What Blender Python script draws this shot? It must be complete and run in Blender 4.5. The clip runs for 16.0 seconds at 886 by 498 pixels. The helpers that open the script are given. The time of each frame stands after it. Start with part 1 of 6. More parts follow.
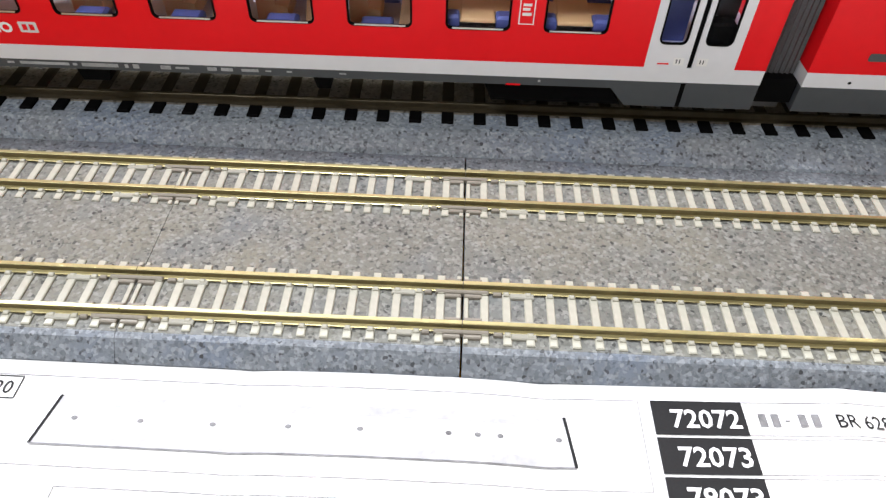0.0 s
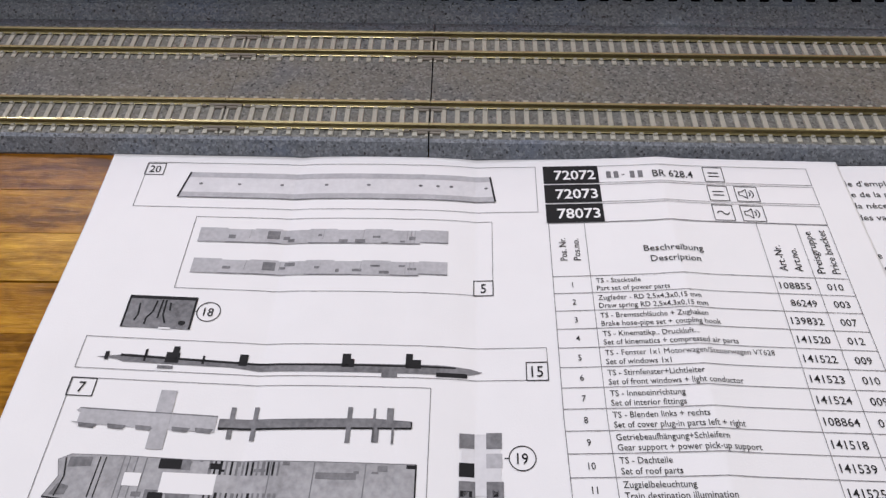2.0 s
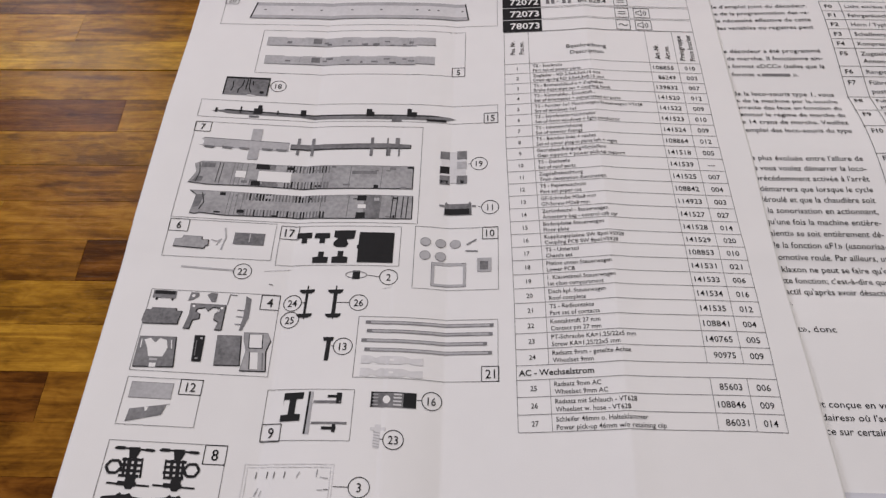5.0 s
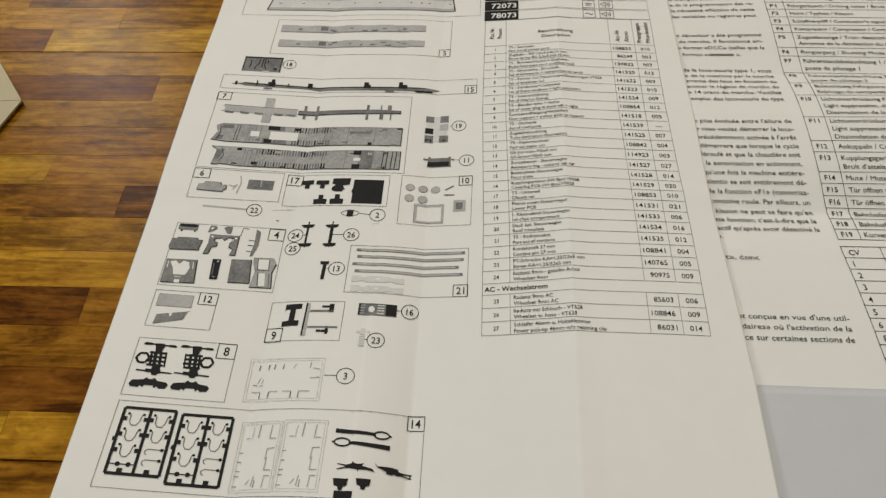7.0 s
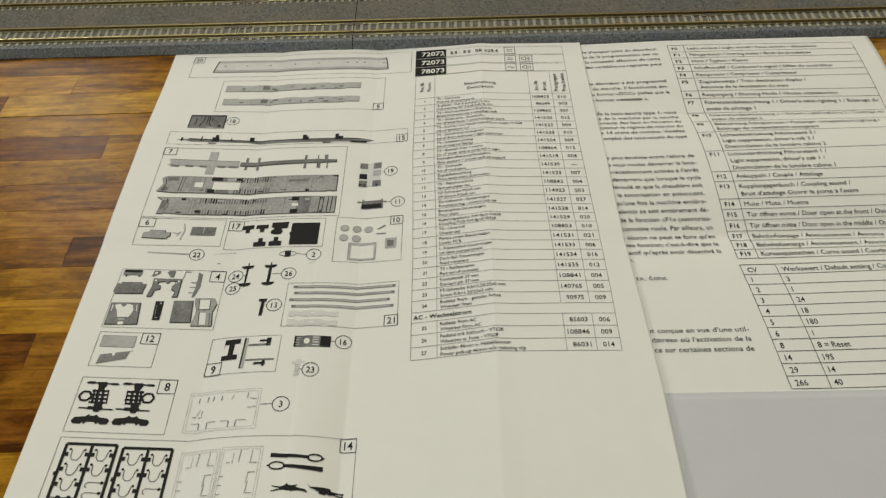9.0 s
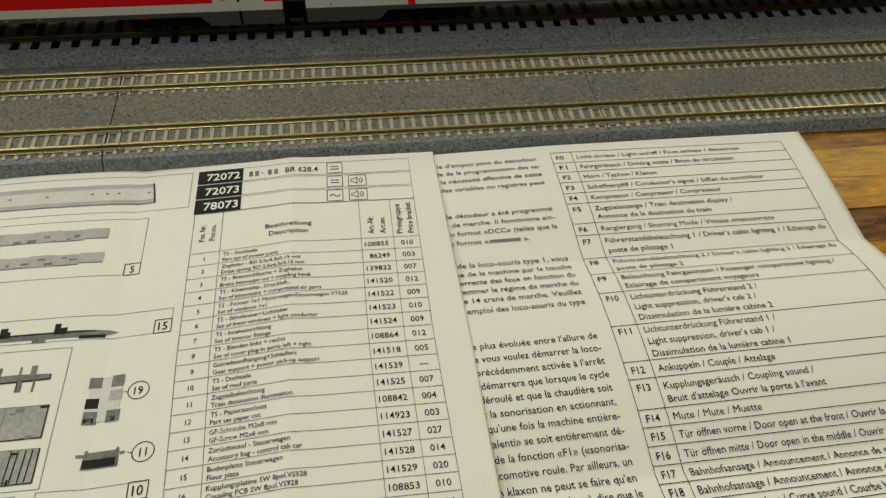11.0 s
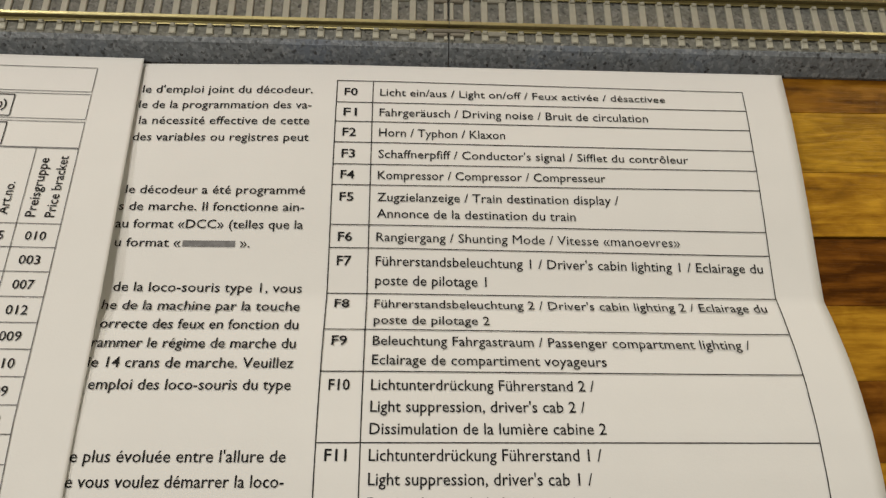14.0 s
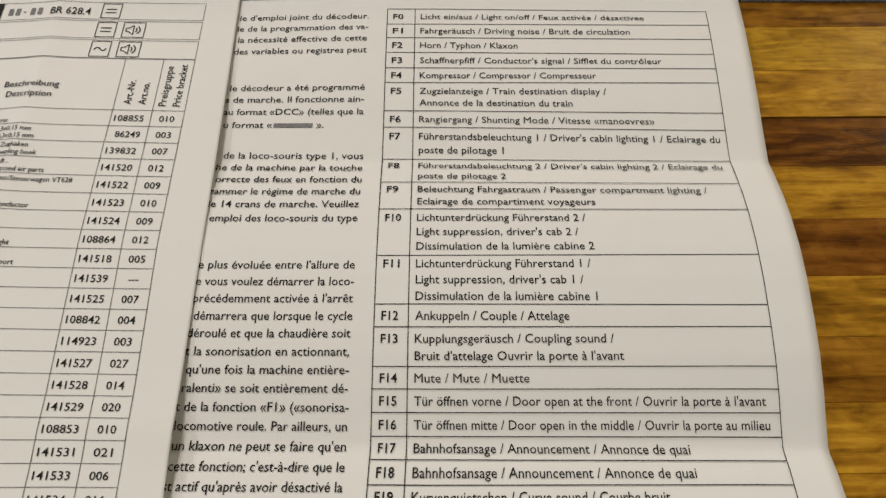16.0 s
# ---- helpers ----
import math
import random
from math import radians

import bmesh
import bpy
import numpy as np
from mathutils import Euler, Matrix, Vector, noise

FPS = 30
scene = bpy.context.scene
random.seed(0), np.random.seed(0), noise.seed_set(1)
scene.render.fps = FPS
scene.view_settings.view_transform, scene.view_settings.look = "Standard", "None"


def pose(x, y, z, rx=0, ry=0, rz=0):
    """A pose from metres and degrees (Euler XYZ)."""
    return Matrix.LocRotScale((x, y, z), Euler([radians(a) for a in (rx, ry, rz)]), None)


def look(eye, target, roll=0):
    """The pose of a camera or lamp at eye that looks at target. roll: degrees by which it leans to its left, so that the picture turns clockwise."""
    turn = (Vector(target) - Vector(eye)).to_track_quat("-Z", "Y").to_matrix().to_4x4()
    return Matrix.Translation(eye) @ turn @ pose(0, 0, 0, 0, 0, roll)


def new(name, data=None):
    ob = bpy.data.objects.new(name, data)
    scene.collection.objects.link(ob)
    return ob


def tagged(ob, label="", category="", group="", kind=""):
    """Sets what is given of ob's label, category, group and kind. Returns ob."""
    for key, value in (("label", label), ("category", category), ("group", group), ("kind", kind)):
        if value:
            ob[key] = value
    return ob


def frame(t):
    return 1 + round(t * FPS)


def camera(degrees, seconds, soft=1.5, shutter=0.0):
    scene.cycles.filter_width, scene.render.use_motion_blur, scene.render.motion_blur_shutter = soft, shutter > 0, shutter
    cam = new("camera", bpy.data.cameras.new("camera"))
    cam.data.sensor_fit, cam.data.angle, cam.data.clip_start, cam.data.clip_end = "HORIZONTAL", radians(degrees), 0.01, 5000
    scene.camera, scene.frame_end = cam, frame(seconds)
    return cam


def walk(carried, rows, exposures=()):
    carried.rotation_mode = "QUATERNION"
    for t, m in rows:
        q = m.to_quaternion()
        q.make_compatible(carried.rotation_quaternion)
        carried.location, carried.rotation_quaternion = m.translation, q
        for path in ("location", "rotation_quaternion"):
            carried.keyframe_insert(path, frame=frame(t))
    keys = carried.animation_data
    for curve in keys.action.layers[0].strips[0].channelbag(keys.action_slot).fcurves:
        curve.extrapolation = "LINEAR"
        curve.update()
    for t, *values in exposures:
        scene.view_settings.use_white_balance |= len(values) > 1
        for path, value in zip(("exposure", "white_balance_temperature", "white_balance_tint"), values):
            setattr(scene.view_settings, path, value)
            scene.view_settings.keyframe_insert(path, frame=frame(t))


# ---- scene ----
cam = camera(65.09, 16.0, soft=1.35)
PATH = [
    (0, pose(-0.0031, -0.0696, 0.1060, 43.96, -1.43, 2.12)),
    (0.5, pose(-0.0017, -0.0867, 0.1185, 41.38, -0.40, 1.81)),
    (1, pose(0.0037, -0.1047, 0.1320, 39.99, 0.32, 1.91)),
    (1.5, pose(0.0061, -0.1225, 0.1425, 37.74, 0.31, 1.59)),
    (2, pose(0.0093, -0.1402, 0.1508, 35.65, 0.41, 1.62)),
    (2.5, pose(0.0137, -0.1592, 0.1585, 33.74, -0.07, 0.83)),
    (3, pose(0.0141, -0.1755, 0.1663, 31.90, -0.25, 0.39)),
    (3.5, pose(0.0175, -0.1920, 0.1746, 30.54, 0.23, 0.30)),
    (4, pose(0.0191, -0.2115, 0.1838, 29.98, 0.87, 0.73)),
    (4.5, pose(0.0182, -0.2284, 0.1898, 30.33, 1.17, 1.03)),
    (4.7, pose(0.0183, -0.2319, 0.1941, 29.65, 0.95, 1.37)),
    (6.8, pose(0.0344, -0.2806, 0.2125, 32.60, 2.03, 3.07)),
    (7, pose(0.0357, -0.2855, 0.2141, 32.76, 2.01, 3.11)),
    (7.5, pose(0.0380, -0.3002, 0.2164, 33.44, 2.13, 3.26)),
    (8, pose(0.0387, -0.3124, 0.2191, 34.40, 2.30, 3.15)),
    (8.5, pose(0.0437, -0.3124, 0.2213, 35.41, 2.47, 2.98)),
    (9, pose(0.0539, -0.3042, 0.2212, 37.89, 1.71, 0.06)),
    (9.5, pose(0.0613, -0.2880, 0.2172, 39.80, 0.44, -3.72)),
    (10, pose(0.0679, -0.2617, 0.2051, 41.18, -0.29, -6.32)),
    (10.2, pose(0.0703, -0.2479, 0.1999, 41.11, -0.76, -7.03)),
    (12.3, pose(0.1342, -0.1091, 0.1522, 31.64, -4.10, -5.31)),
    (12.5, pose(0.1413, -0.1002, 0.1486, 30.19, -4.05, -4.56)),
    (13, pose(0.1609, -0.0860, 0.1373, 27.09, -3.63, -2.95)),
    (13.5, pose(0.1706, -0.0875, 0.1322, 23.59, -2.55, -1.01)),
    (14, pose(0.1792, -0.0973, 0.1342, 21.49, -2.35, -0.09)),
    (14.5, pose(0.1785, -0.1101, 0.1399, 20.85, -1.55, 0.03)),
    (15, pose(0.1780, -0.1244, 0.1468, 21.39, -0.78, 0.12)),
    (15.5, pose(0.1768, -0.1375, 0.1546, 22.24, -0.29, 0.08)),
    (16, pose(0.1788, -0.1498, 0.1594, 23.60, 0.23, 0.39)),
]
EXPO = [(0, 0.82, 5800, 13), (0.25, 0.22, 5750, 12), (0.5, -0.03, 5700, 13), (1.5, -0.38, 5850, 18), (2, -0.53, 5800, 20), (3, -0.77, 5800, 22), (4.5, -0.93, 5950, 22), (7, -0.95, 6650, 7), (8.5, -0.94, 6700, 3), (10, -0.92, 7050, 0), (12.5, -0.88, 7250, -1), (13, -0.9, 7100, 4), (13.5, -0.88, 7000, 6), (14, -0.86, 6850, 9), (16, -0.9, 6750, 11)]
walk(cam, PATH, EXPO)

# ---- light: two room lamps, a ceiling lamp and an added front fill ----
world = bpy.data.worlds.new("room_light")
scene.world = world
world.use_nodes = True
world.node_tree.nodes["Background"].inputs[0].default_value = (0.9, 0.95, 1.0, 1)
world.node_tree.nodes["Background"].inputs[1].default_value = 0.15


def area(name, eye, target, w, h, watts, color):
    lamp = bpy.data.lights.new(name, "AREA")
    lamp.shape, lamp.size, lamp.size_y, lamp.energy, lamp.color = "RECTANGLE", w, h, watts, color
    ob = new(name, lamp)
    ob.matrix_world = look(eye, target)
    return ob


area("room_lamp", (-1.21, 1.36, 1.36), (-0.05, -0.1, 0), 0.26, 0.26, 24, (0.97, 0.97, 0.97))
area("room_lamp", (1.83, 1.64, 1.42), (0.1, -0.1, 0), 0.4, 0.4, 28, (1.0, 0.92, 0.69))
area("unseen_lamp", (-0.4, 0.55, 2.36), (-0.1, -0.1, 0), 0.5, 0.4, 40, (1.0, 0.955, 0.885))
# Unseen fill, added in front to brighten the train's near side.
area("unseen_lamp", (-0.6, -1.0, 1.9), (-0.1, -0.1, 0), 0.6, 0.6, 15, (1.0, 0.95, 0.88))

# ---- helpers of the scene: lengths in millimetres ----
MM = 0.001


def part(name, bm, material, parent=None, label="", smooth=False):
    me = bpy.data.meshes.new(name)
    for v in bm.verts:
        v.co *= MM
    if smooth:
        for f in bm.faces:
            f.smooth = True
    bm.to_mesh(me)
    bm.free()
    me.materials.append(material)
    ob = new(name, me)
    if parent:
        ob.parent = parent
    if label:
        tagged(ob, label)
    return ob


def thing(name, m=None, **tags):
    ob = new(name)
    ob.empty_display_size = 0.01
    if m:
        ob.matrix_basis = m
    return tagged(ob, **tags)


def box(bm, x0, x1, y0, y1, z0, z1, bev=0.0):
    """A box; with bev its upper edges are chamfered."""
    b = bev
    rings = [((x0, y0), (x1, y0), (x1, y1), (x0, y1), z0)]
    if b:
        rings.append(((x0, y0), (x1, y0), (x1, y1), (x0, y1), z1 - b))
        rings.append(((x0 + b, y0 + b), (x1 - b, y0 + b), (x1 - b, y1 - b), (x0 + b, y1 - b), z1))
    else:
        rings.append(((x0, y0), (x1, y0), (x1, y1), (x0, y1), z1))
    loops = [[bm.verts.new((p[0], p[1], r[4])) for p in r[:4]] for r in rings]
    bm.faces.new(loops[0][::-1])
    bm.faces.new(loops[-1])
    for a, c in zip(loops, loops[1:]):
        for i in range(4):
            j = (i + 1) % 4
            bm.faces.new((a[i], a[j], c[j], c[i]))
    return bm


def extrude_x(bm, profile, x0, x1):
    """A prism along x from a (y, z) outline."""
    a = [bm.verts.new((x0, y, z)) for y, z in profile]
    c = [bm.verts.new((x1, y, z)) for y, z in profile]
    n = len(profile)
    for i in range(n):
        j = (i + 1) % n
        bm.faces.new((a[i], a[j], c[j], c[i]))
    bm.faces.new(a[::-1])
    bm.faces.new(c)
    bmesh.ops.recalc_face_normals(bm, faces=bm.faces)
    return bm


def outline(bm, pts, y0, y1):
    """A slab from an (x, z) outline, from y0 back to y1."""
    a = [bm.verts.new((x, y0, z)) for x, z in pts]
    c = [bm.verts.new((x, y1, z)) for x, z in pts]
    n = len(pts)
    for i in range(n):
        j = (i + 1) % n
        bm.faces.new((a[i], a[j], c[j], c[i]))
    bm.faces.new(a[::-1])
    bm.faces.new(c)
    bmesh.ops.recalc_face_normals(bm, faces=bm.faces)
    return bm


def rounded(x0, x1, z0, z1, r, n=4):
    """A rounded rectangle's outline."""
    pts = []
    for cx, cz, a0 in ((x1 - r, z0 + r, -90), (x1 - r, z1 - r, 0), (x0 + r, z1 - r, 90), (x0 + r, z0 + r, 180)):
        for k in range(n + 1):
            a = radians(a0 + 90 * k / n)
            pts.append((cx + r * math.cos(a), cz + r * math.sin(a)))
    return pts


def cylinder(bm, x, y, z0, z1, r, n=16):
    bmesh.ops.create_cone(bm, cap_ends=True, segments=n, radius1=r, radius2=r, depth=z1 - z0,
                          matrix=Matrix.Translation((x, y, (z0 + z1) / 2)))
    return bm


# ---- materials ----
def material(name, color, rough=0.5, metal=0.0, spread=0.1, scale=300.0, bump=0.0, bump_scale=1500.0, detail=6.0, per_object=0.0, spec=0.5):
    """A surface with colour that varies by noise at two scales, and fine relief. Scales are cycles per metre."""
    m = bpy.data.materials.new(name)
    m.use_nodes = True
    nt = m.node_tree
    bsdf = nt.nodes["Principled BSDF"]
    bsdf.inputs["Roughness"].default_value = rough
    bsdf.inputs["Metallic"].default_value = metal
    bsdf.inputs["Specular IOR Level"].default_value = spec
    tc = nt.nodes.new("ShaderNodeTexCoord")
    big = nt.nodes.new("ShaderNodeTexNoise")
    big.inputs["Scale"].default_value, big.inputs["Detail"].default_value = scale * 0.12, 3
    fine = nt.nodes.new("ShaderNodeTexNoise")
    fine.inputs["Scale"].default_value, fine.inputs["Detail"].default_value = scale, detail
    nt.links.new(tc.outputs["Object"], big.inputs["Vector"])
    nt.links.new(tc.outputs["Object"], fine.inputs["Vector"])
    mix = nt.nodes.new("ShaderNodeMath")
    mix.operation = "ADD"
    nt.links.new(big.outputs["Fac"], mix.inputs[0])
    nt.links.new(fine.outputs["Fac"], mix.inputs[1])
    last = mix
    if per_object:
        info = nt.nodes.new("ShaderNodeObjectInfo")
        mul = nt.nodes.new("ShaderNodeMath")
        mul.operation = "MULTIPLY_ADD"
        mul.inputs[1].default_value = per_object
        nt.links.new(info.outputs["Random"], mul.inputs[0])
        nt.links.new(mix.outputs[0], mul.inputs[2])
        last = mul
    ramp = nt.nodes.new("ShaderNodeMapRange")
    ramp.inputs["From Min"].default_value, ramp.inputs["From Max"].default_value = 0.6, 1.4 + per_object
    ramp.inputs["To Min"].default_value, ramp.inputs["To Max"].default_value = 1 - spread, 1 + spread
    nt.links.new(last.outputs[0], ramp.inputs["Value"])
    tint = nt.nodes.new("ShaderNodeVectorMath")
    tint.operation = "SCALE"
    tint.inputs[0].default_value = color
    nt.links.new(ramp.outputs[0], tint.inputs["Scale"])
    nt.links.new(tint.outputs[0], bsdf.inputs["Base Color"])
    if bump:
        bn = nt.nodes.new("ShaderNodeTexNoise")
        bn.inputs["Scale"].default_value, bn.inputs["Detail"].default_value = bump_scale, 4
        nt.links.new(tc.outputs["Object"], bn.inputs["Vector"])
        b = nt.nodes.new("ShaderNodeBump")
        b.inputs["Strength"].default_value, b.inputs["Distance"].default_value = bump, 0.0003
        nt.links.new(bn.outputs["Fac"], b.inputs["Height"])
        nt.links.new(b.outputs[0], bsdf.inputs["Normal"])
    return m


def speckled(name, base, light, dark, warm, dust):
    """Moulded ballast: grey grains with light and near-black specks and warm dusty patches."""
    m = bpy.data.materials.new(name)
    m.use_nodes = True
    nt = m.node_tree
    bsdf = nt.nodes["Principled BSDF"]
    bsdf.inputs["Roughness"].default_value = 0.62
    tc = nt.nodes.new("ShaderNodeTexCoord")

    def noise_at(scale, detail=2.0):
        n = nt.nodes.new("ShaderNodeTexNoise")
        n.inputs["Scale"].default_value, n.inputs["Detail"].default_value = scale, detail
        nt.links.new(tc.outputs["Object"], n.inputs["Vector"])
        return n.outputs["Fac"]

    def window(value, lo, hi):
        r = nt.nodes.new("ShaderNodeMapRange")
        r.inputs["From Min"].default_value, r.inputs["From Max"].default_value = lo, hi
        nt.links.new(value, r.inputs["Value"])
        return r.outputs[0]

    def blend(a, b, fac):
        x = nt.nodes.new("ShaderNodeMix")
        x.data_type = "RGBA"
        for k, v in ((6, a), (7, b)):
            if isinstance(v, tuple):
                x.inputs[k].default_value = (*v, 1)
            else:
                nt.links.new(v, x.inputs[k])
        nt.links.new(fac, x.inputs[0])
        return x.outputs[2]

    cool = (base[0] * 0.92, base[1] * 0.99, base[2] * 1.15)
    cells = nt.nodes.new("ShaderNodeTexVoronoi")
    cells.inputs["Scale"].default_value = 1500
    nt.links.new(tc.outputs["Object"], cells.inputs["Vector"])
    c = blend(base, warm, window(noise_at(24, 4), *dust))
    sep = nt.nodes.new("ShaderNodeSeparateColor")
    nt.links.new(cells.outputs["Color"], sep.inputs[0])
    c = blend(c, cool, window(noise_at(55, 3), 0.5, 0.75))
    c = blend(c, light, window(sep.outputs[0], 0.55, 1.15))
    c = blend(c, dark, window(sep.outputs[2], 0.6, 1.5))
    c = blend(c, light, window(noise_at(700, 2), 0.58, 0.8))
    c = blend(c, dark, window(noise_at(900, 2), 0.60, 0.76))
    c = blend(c, dark, window(sep.outputs[1], 0.93, 1.0))
    nt.links.new(c, bsdf.inputs["Base Color"])
    b = nt.nodes.new("ShaderNodeBump")
    b.inputs["Strength"].default_value, b.inputs["Distance"].default_value = 0.5, 0.0003
    nt.links.new(noise_at(1500, 3), b.inputs["Height"])
    nt.links.new(b.outputs[0], bsdf.inputs["Normal"])
    return m


def wood(name, dark, light):
    """Oiled hardwood staves: streaky grain along x, each stave with its own tone."""
    m = bpy.data.materials.new(name)
    m.use_nodes = True
    nt = m.node_tree
    bsdf = nt.nodes["Principled BSDF"]
    tc, info = nt.nodes.new("ShaderNodeTexCoord"), nt.nodes.new("ShaderNodeObjectInfo")
    off = nt.nodes.new("ShaderNodeVectorMath")
    off.operation = "MULTIPLY_ADD"
    off.inputs[1].default_value = (9, 17, 31)
    nt.links.new(info.outputs["Random"], off.inputs[0])
    nt.links.new(tc.outputs["Object"], off.inputs[2])

    def grain(sx, sy, detail, distort):
        s = nt.nodes.new("ShaderNodeVectorMath")
        s.operation = "MULTIPLY"
        s.inputs[1].default_value = (sx, sy, sy)
        nt.links.new(off.outputs[0], s.inputs[0])
        n = nt.nodes.new("ShaderNodeTexNoise")
        n.inputs["Scale"].default_value, n.inputs["Detail"].default_value, n.inputs["Distortion"].default_value = 1, detail, distort
        nt.links.new(s.outputs[0], n.inputs["Vector"])
        return n.outputs["Fac"]

    def mul_add(a, k, b):
        x = nt.nodes.new("ShaderNodeMath")
        x.operation = "MULTIPLY_ADD"
        nt.links.new(a, x.inputs[0])
        x.inputs[1].default_value = k
        if isinstance(b, float):
            x.inputs[2].default_value = b
        else:
            nt.links.new(b, x.inputs[2])
        return x.outputs[0]

    broad, streak, pores, rays = grain(12, 60, 5, 3.0), grain(22, 260, 5, 1.8), grain(260, 3200, 2, 0), grain(170, 330, 4, 1.0)
    v = mul_add(broad, 1.1, mul_add(streak, 0.9, mul_add(rays, 0.55, mul_add(info.outputs["Random"], 0.25, -0.92))))
    ramp = nt.nodes.new("ShaderNodeValToRGB")
    e = ramp.color_ramp.elements
    e[0].position, e[0].color = 0.2, (*dark, 1)
    e[1].position, e[1].color = 0.85, (*light, 1)
    mid = e.new(0.5)
    mid.color = (0.55 * dark[0] + 0.45 * light[0], 0.6 * dark[1] + 0.4 * light[1], 0.66 * dark[2] + 0.34 * light[2], 1)
    nt.links.new(v, ramp.inputs[0])
    nt.links.new(ramp.outputs[0], bsdf.inputs["Base Color"])
    bsdf.inputs["Specular IOR Level"].default_value = 0.045
    nt.links.new(mul_add(pores, 0.3, 0.1), bsdf.inputs["Roughness"])
    b = nt.nodes.new("ShaderNodeBump")
    b.inputs["Strength"].default_value, b.inputs["Distance"].default_value = 0.6, 0.00015
    nt.links.new(mul_add(pores, 0.7, mul_add(streak, 0.6, mul_add(rays, 0.9, 0.0))), b.inputs["Height"])
    nt.links.new(b.outputs[0], bsdf.inputs["Normal"])
    return m


WOOD = wood("oiled_wood", (0.13, 0.055, 0.006), (0.55, 0.31, 0.032))
WOODS = {"dark": wood("dark_red_brown_stave", (0.065, 0.022, 0.004), (0.28, 0.112, 0.016)), "brown": wood("brown_stave", (0.10, 0.038, 0.005), (0.42, 0.20, 0.023)),
         "gold": wood("golden_stave", (0.145, 0.063, 0.007), (0.57, 0.305, 0.03)), "light": wood("light_stave", (0.22, 0.11, 0.011), (0.70, 0.42, 0.042))}
PAPER = material("white_paper", (0.80, 0.80, 0.79), 0.75, spread=0.02, scale=120, bump=0.12, bump_scale=2500)
INK = material("black_ink", (0.014, 0.014, 0.015), 0.7, spread=0.2, scale=2500, spec=0.2)
INK_GREY = material("grey_ink", (0.16, 0.16, 0.165), 0.65, spread=0.55, scale=900)
INK_MID = material("mid_grey_ink", (0.33, 0.33, 0.335), 0.65, spread=0.35, scale=700)
INK_LIGHT = material("light_grey_ink", (0.42, 0.42, 0.43), 0.7, spread=0.2, scale=900)
INK_PALE = material("pale_grey_ink", (0.64, 0.64, 0.645), 0.7, spread=0.1, scale=700)
CARD = material("grey_card", (0.58, 0.59, 0.64), 0.6, spread=0.03, scale=90, bump=0.1, bump_scale=1500)
BALLAST = speckled("moulded_ballast", (0.165, 0.185, 0.205), (0.30, 0.325, 0.345), (0.035, 0.037, 0.04), (0.22, 0.215, 0.205), (0.6, 0.85))
BED = speckled("blue_grey_ballast", (0.235, 0.268, 0.295), (0.42, 0.46, 0.49), (0.05, 0.054, 0.06), (0.28, 0.29, 0.285), (0.6, 0.85))
DUSTY = speckled("dusty_ballast", (0.172, 0.174, 0.152), (0.31, 0.312, 0.285), (0.045, 0.046, 0.042), (0.22, 0.212, 0.165), (0.42, 0.68))
CONCRETE = material("concrete_coloured_plastic", (0.46, 0.45, 0.37), 0.5, spread=0.12, scale=900, per_object=0.3)
BRASS = material("yellowed_nickel_silver", (0.58, 0.52, 0.26), 0.4, 0.8, spread=0.15, scale=500)
# Same metal as BRASS; the sides' shade is put into a darker colour.
RAIL_SIDE = material("shaded_rail_side", (0.20, 0.165, 0.075), 0.5, 0.6, spread=0.3, scale=350)
PAD_M = material("pale_grey_plastic", (0.38, 0.37, 0.31), 0.5, spread=0.12, scale=900)
JOINER = material("grey_brown_plastic", (0.27, 0.245, 0.20), 0.5, spread=0.15, scale=900)
# Brown dust, with the train's shade put into the colour as well.
BROWN_BED = speckled("dusty_shaded_ballast", (0.21, 0.19, 0.155), (0.32, 0.29, 0.24), (0.06, 0.054, 0.044), (0.24, 0.20, 0.14), (0.4, 0.7))
DUSTY_BLACK = material("dusty_black_plastic", (0.07, 0.058, 0.042), 0.8, spread=0.3, scale=400, spec=0.1)
OLD_RAIL = material("tarnished_rail", (0.10, 0.082, 0.05), 0.45, 0.7, spread=0.2, scale=500)
BLACK = material("black_plastic", (0.0028, 0.0028, 0.003), 0.7, spread=0.2, scale=900, spec=0.04)
RED = material("red_paint", (0.78, 0.007, 0.011), 0.3, spread=0.04, scale=400, spec=0.15)
WHITE = material("light_grey_paint", (0.72, 0.73, 0.76), 0.4, spread=0.03, scale=400)
SILL_INK = material("pale_lettering", (0.36, 0.37, 0.38), 0.5, spread=0.3, scale=1800)
GREY = material("dark_grey_paint", (0.055, 0.062, 0.07), 0.5, spread=0.08, scale=400)
BELLOWS = material("dark_grey_rubber", (0.07, 0.07, 0.072), 0.6, spread=0.15, scale=800)
SEAT_BLUE = material("blue_plastic", (0.085, 0.11, 0.36), 0.5, spread=0.1, scale=500)
CABIN_FLOOR = material("violet_grey_plastic", (0.50, 0.49, 0.60), 0.5, spread=0.08, scale=500)
TAN = material("tan_plastic", (0.76, 0.50, 0.25), 0.5, spread=0.1, scale=500)
STEEL = material("silver_edge", (0.7, 0.7, 0.7), 0.3, 1.0, spread=0.1, scale=500)
CARTON = material("cream_carton", (0.44, 0.38, 0.23), 0.55, spread=0.04, scale=200, bump=0.1, bump_scale=900)
PLASTER = material("wall_plaster", (0.34, 0.32, 0.28), 0.85, spread=0.05, scale=12, bump=0.2, bump_scale=300)
FLOOR_M = material("floor_boards", (0.28, 0.19, 0.11), 0.5, spread=0.2, scale=9)
GLASS = bpy.data.materials.new("window_glass")
GLASS.use_nodes = True
g = GLASS.node_tree.nodes["Principled BSDF"]
